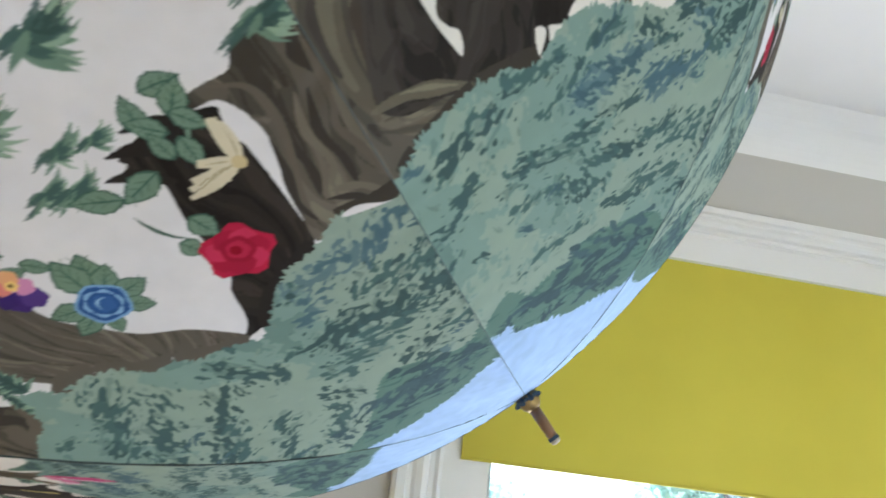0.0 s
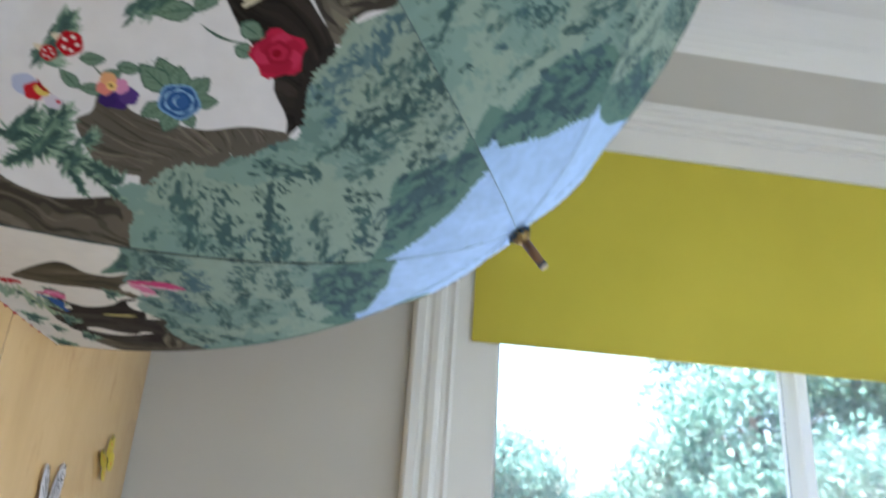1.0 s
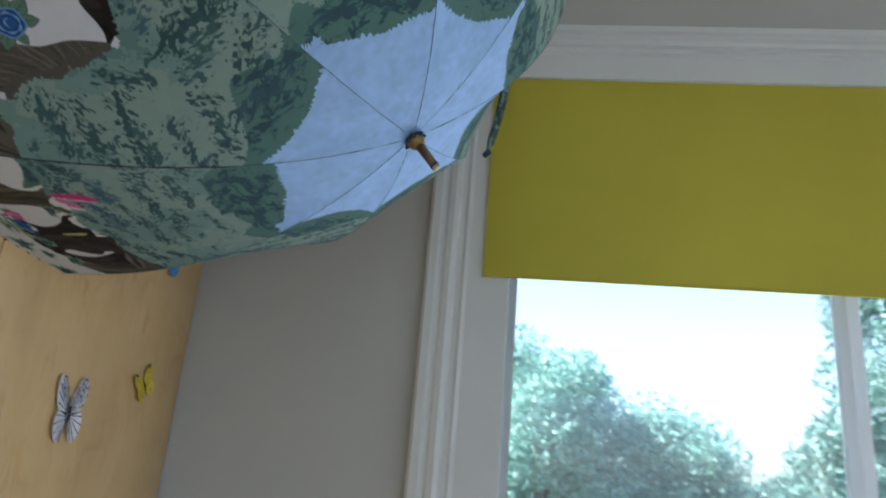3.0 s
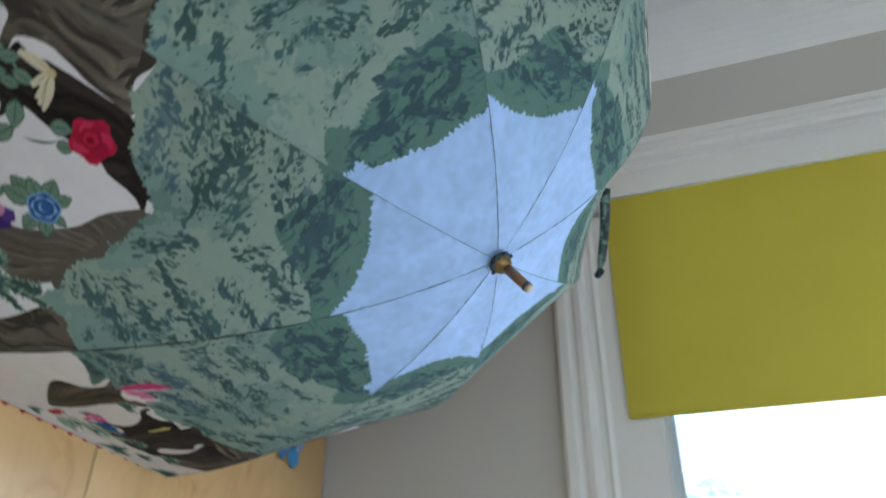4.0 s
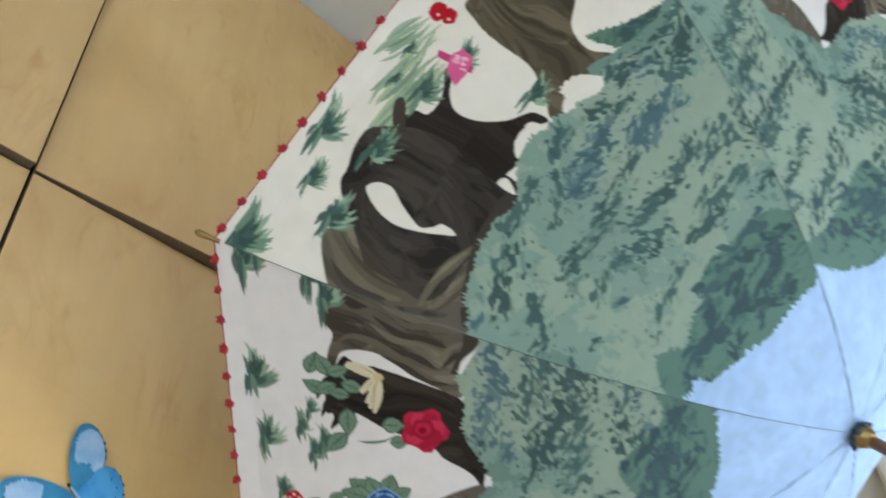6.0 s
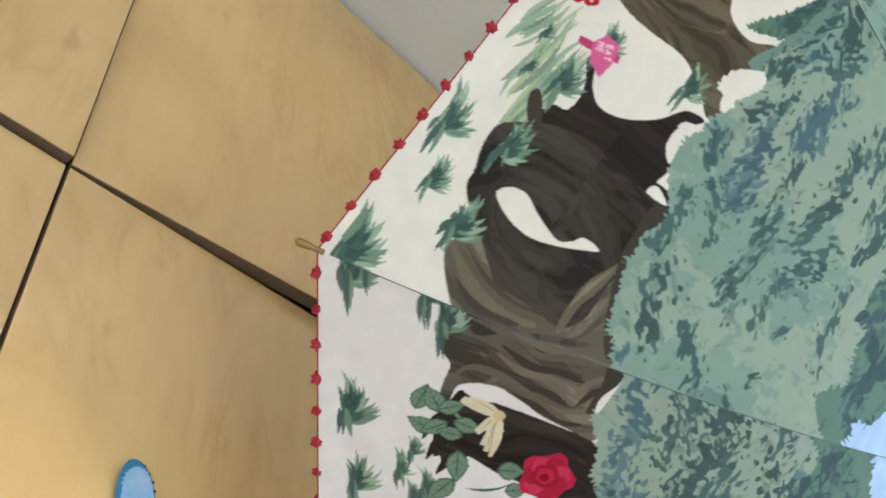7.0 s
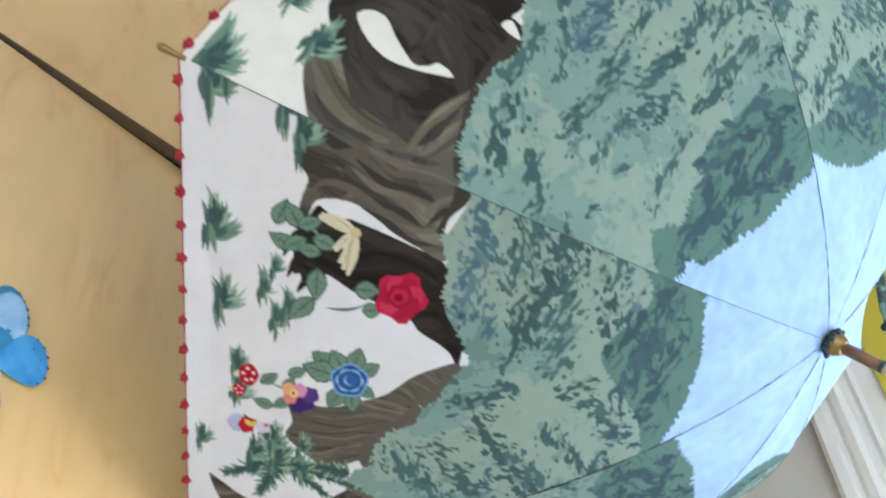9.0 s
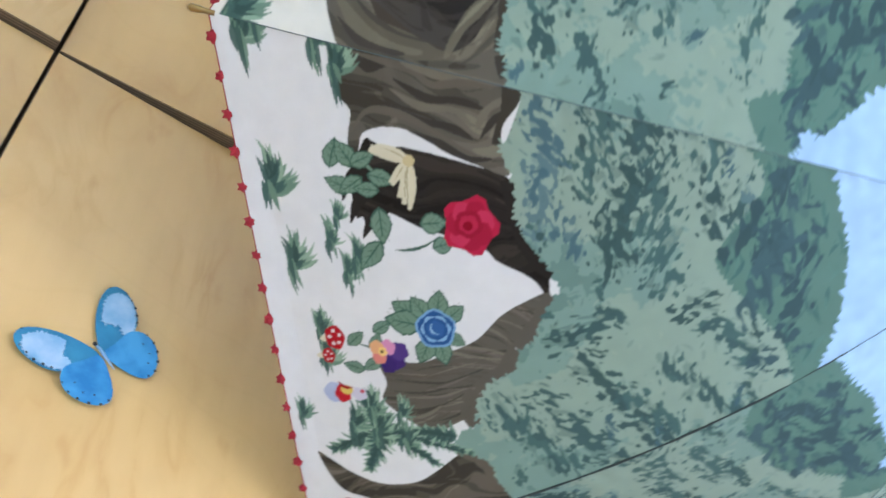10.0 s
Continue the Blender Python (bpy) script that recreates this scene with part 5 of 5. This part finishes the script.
def butterfly(kind, y, z, size, turn, label, fold=0.06, narrow=1.0):
    """kind: blue, paper or yellow. turn: degrees by which the head leans from straight up, clockwise seen from the room."""
    b = holder("butterfly_decal", label, "butterfly decal", (0, 0, 0), "butterflies on the cupboards")
    # local x runs along +y of the room, local y up, local z out of the board
    basis = Matrix(((0, 0, 1, XP + 0.0012), (1, 0, 0, y), (0, 1, 0, z), (0, 0, 0, 1)))
    b.matrix_world = basis @ Matrix.Rotation(radians(-turn), 4, 'Z')
    spread = 0.14 if kind == "blue" else 0.0
    swing = lambda p: np.asarray(p, float) @ np.array(((math.cos(spread), -math.sin(spread)), (math.sin(spread), math.cos(spread))))
    f, h = swing(wing_shape(FORE)) * (narrow, 1), wing_shape(HIND) * (narrow, 1)
    for sx in (1, -1):
        mir = lambda p: np.array([(x * sx, yy) for x, yy in p])
        main = {"blue": TEAL_W, "paper": WHITE_W, "yellow": YELLOW_W}[kind]
        hind = {"blue": BLUE_W, "paper": WHITE_W, "yellow": YELLOW_W}[kind]
        fw = part("forewing", sheet(mir(f), 0.0016, 0, size, fold), main, b)
        hw = part("hindwing", sheet(mir(h), 0.0024, 0, size, fold), hind, b)
        if kind == "blue":
            pp = ragged(swing(flow(PATCH, n=4)) * (narrow, 1), 0.022, 0.035)
            part("pale_patch", sheet(mir(pp), 0.0023, 0, size, fold), PALE_W, fw, "pale blue wing patch")
            edge = [(0.735, 0.68, 0.8), (0.74, 0.56, 0.8), (0.735, 0.44, 1.1), (0.695, 0.33, 1.2), (0.645, 0.235, 1.0), (0.56, 0.835, 0.6), (0.40, 0.74, 0.5)]
            edge = [(*swing(e[:2]), e[2]) for e in edge]
            part("margin_spots", spots([(x * sx * narrow, yy, k) for x, yy, k in edge], 0.018, 0.0031, size, fold), BLACK_W, fw)["kind"] = "stuff"
            edge = [(0.68, -0.08, .8), (0.69, -0.22, 1), (0.65, -0.35, 1.2), (0.565, -0.47, 1.3), (0.45, -0.56, 1.2), (0.33, -0.57, 1.0), (0.55, -0.16, .7), (0.54, -0.32, .7), (0.44, -0.42, .7)]
            part("margin_spots", spots([(x * sx * narrow, yy, k) for x, yy, k in edge], 0.017, 0.0031, size, fold), BLACK_W, hw)["kind"] = "stuff"
        elif kind == "yellow":
            part("wing_spot", spots([(0.46 * sx, 0.50, 1), (0.34 * sx, 0.30, 0.7)], 0.07, 0.0023, size, fold), ORANGE_W, fw)["kind"] = "stuff"
            part("wing_spot", spots([(0.36 * sx, -0.30, 1)], 0.08, 0.0031, size, fold), ORANGE_W, hw)
            tip = (f - (0.62, 0.84)) * (0.34, 0.14) + (0.61, 0.845)
            part("wing_tip", sheet(mir(tip), 0.0026, 0, size, fold), BLACK_W, fw)
        else:
            def veins(shape, root, name, owner, n):
                bm = bmesh.new()
                k = len(shape)
                for i in range(n):
                    e = shape[int(k * (0.12 + 0.76 * i / (n - 1)))]
                    d = np.array(e) - root
                    nn = np.array((-d[1], d[0])) / (np.hypot(*d) + 1e-6) * 0.009
                    quad = [root + nn * 0.4, root - nn * 0.4, np.array(e) * 0.985 - nn * 1.6, np.array(e) * 0.985 + nn * 1.6]
                    bm.faces.new([bm.verts.new((x * sx * size, yy * size, 0.0032 + fold * abs(x) * size)) for x, yy in quad])
                part(name, bm, BLACK_W, owner, "black wing veins")["kind"] = "stuff"
            veins(f, np.array((0.03, 0.04)), "veins", fw, 9)
            veins(h, np.array((0.04, -0.03)), "veins", hw, 8)
            dash = [(0.42, 0.70, 1.2), (0.50, 0.55, 1.5), (0.40, 0.42, 1.3), (0.30, 0.55, 1.0), (0.47, 0.30, 1.0), (0.55, 0.80, 1.6), (0.60, 0.62, 1.0)]
            part("margin_spots", spots([(x * sx * narrow, yy, k) for x, yy, k in dash], 0.022, 0.0034, size, fold), BLACK_W, fw)["kind"] = "stuff"
    body = {"blue": PALE_W, "paper": BLACK_W, "yellow": BLACK_W}[kind]
    part("body", tube([(0, 0.14 * size, 0.003), (0, 0.08 * size, 0.004), (0, 0, 0.004), (0, -0.16 * size, 0.0035), (0, -0.26 * size, 0.003)], [0.010 * size, 0.022 * size, 0.022 * size, 0.016 * size, 0.006 * size], 8), body, b, "", True)
    part("head", tube([(0, 0.13 * size, 0.0035), (0, 0.17 * size, 0.0035), (0, 0.19 * size, 0.0035)], [0.02 * size, 0.026 * size, 0.01 * size], 8), BLACK_W, b, "", True)
    return b


butterfly("blue", 0.2005, 1.7147, 0.0525, -52, "blue butterfly decal with pale wing patches and black dots")
butterfly("yellow", 0.333, 1.512, 0.052, -42, "yellow butterfly decal with orange wing spots")
butterfly("paper", 0.842, 1.425, 0.062, -4, "white butterfly decal with black veins", 0.06, 0.72)
butterfly("yellow", 1.032, 1.490, 0.036, -34, "small yellow butterfly decal near the wall corner", 0.1)
butterfly("blue", 0.668, 1.388, 0.042, 4, "blue butterfly decal with dark tipped wings", 0.08)
butterfly("blue", 1.030, 1.712, 0.046, 10, "small blue butterfly decal beside the wall corner", 0.1)


# ---- outside ----
tagged(obj("ground", box((-300, -300, -0.2), (300, 300, -0.105)), GRASS), "rough green lawn outside the window", "ground", kind="structure")


def tree(x, y, top, spread, seed, label, flat=0.8, leaves=LEAF):
    """Tapered trunk, limbs and an uneven crown of many small leaves."""
    r = random.Random(seed)
    base = (x, y, -0.12)
    tr = holder("tree", label, "tree", base, "trees outside")
    h = top + 0.12
    bm = tube([(0, 0, -0.1), (0.05, 0.02, h * 0.2), (-0.04, 0.05, h * 0.45), (0.03, 0, h * 0.75), (0, 0, h * 0.92)], [0.20, 0.16, 0.13, 0.07, 0.02], 8)
    clumps = []
    for k in range(60):
        a, zz = r.uniform(0, 6.283), r.uniform(0.16, 1.0)
        rad = spread * math.sqrt(max(0.05, 1 - ((zz - 0.45) / 0.62) ** 2)) * r.uniform(0.55, 1.0)
        c = Vector((rad * math.cos(a), rad * math.sin(a), h * zz - 0.15))
        clumps.append((c, r.uniform(0.35, 0.75)))
        if k % 5 == 0:
            s = Vector((0, 0, h * zz * 0.6))
            tube([s, s.lerp(c, 0.5) + Vector((0, 0, 0.1)), c], [0.045, 0.022, 0.006], 5, bm)
    part("trunk", bm, TRUNK, tr, "grey-brown trunk with limbs", True)
    co, faces = [], []
    for c, size in clumps:
        for _ in range(560):
            d = Vector((r.gauss(0, 1), r.gauss(0, 1), r.gauss(0, flat))).normalized() * size * r.random() ** 0.4
            p = c + d
            n1 = Vector((r.gauss(0, 1), r.gauss(0, 1), r.gauss(0, 1) + 0.8)).normalized()
            t1 = n1.orthogonal().normalized()
            t1.rotate(Matrix.Rotation(r.uniform(0, 6.283), 3, n1))
            t2 = n1.cross(t1)
            l, w = r.uniform(0.04, 0.08), r.uniform(0.022, 0.042)
            i = len(co)
            co += [p - t1 * l, p + t2 * w - n1 * 0.01, p + t1 * l, p - t2 * w - n1 * 0.01]
            faces.append((i, i + 1, i + 2, i + 3))
    me = bpy.data.meshes.new("crown")
    me.from_pydata(co, [], faces)
    me.materials.append(leaves)
    ob = new("crown", me)
    ob.parent = tr
    tagged(ob, "dense green leafy crown", kind="stuff")


def along(azimuth, distance):
    return 0.2 + distance * math.sin(radians(azimuth)), distance * math.cos(radians(azimuth))


tree(*along(3.2, 13), 3.95, 1.25, 1, "pale leafy green tree with a rounded crown", 0.8, LIT_LEAF)
tree(*along(12.6, 14), 2.95, 1.0, 2, "pale leafy green tree with a low crown", 0.8, LIT_LEAF)
tree(*along(17.5, 17), 1.7, 1.2, 3, "low leafy green bush beyond the lawn", 0.8, LIT_LEAF)
tree(*along(25, 14), 2.3, 1.5, 8, "low leafy green bush between the trees")
tree(*along(31, 11), 5.2, 1.65, 4, "tall dense green tree close to the window", 0.45)
tree(*along(42, 11), 5.4, 2.2, 5, "tall dense green tree with a broad crown", 0.45)
tree(*along(55, 12), 5.4, 2.6, 6, "tall dense green tree at the lawn's edge", 0.5)
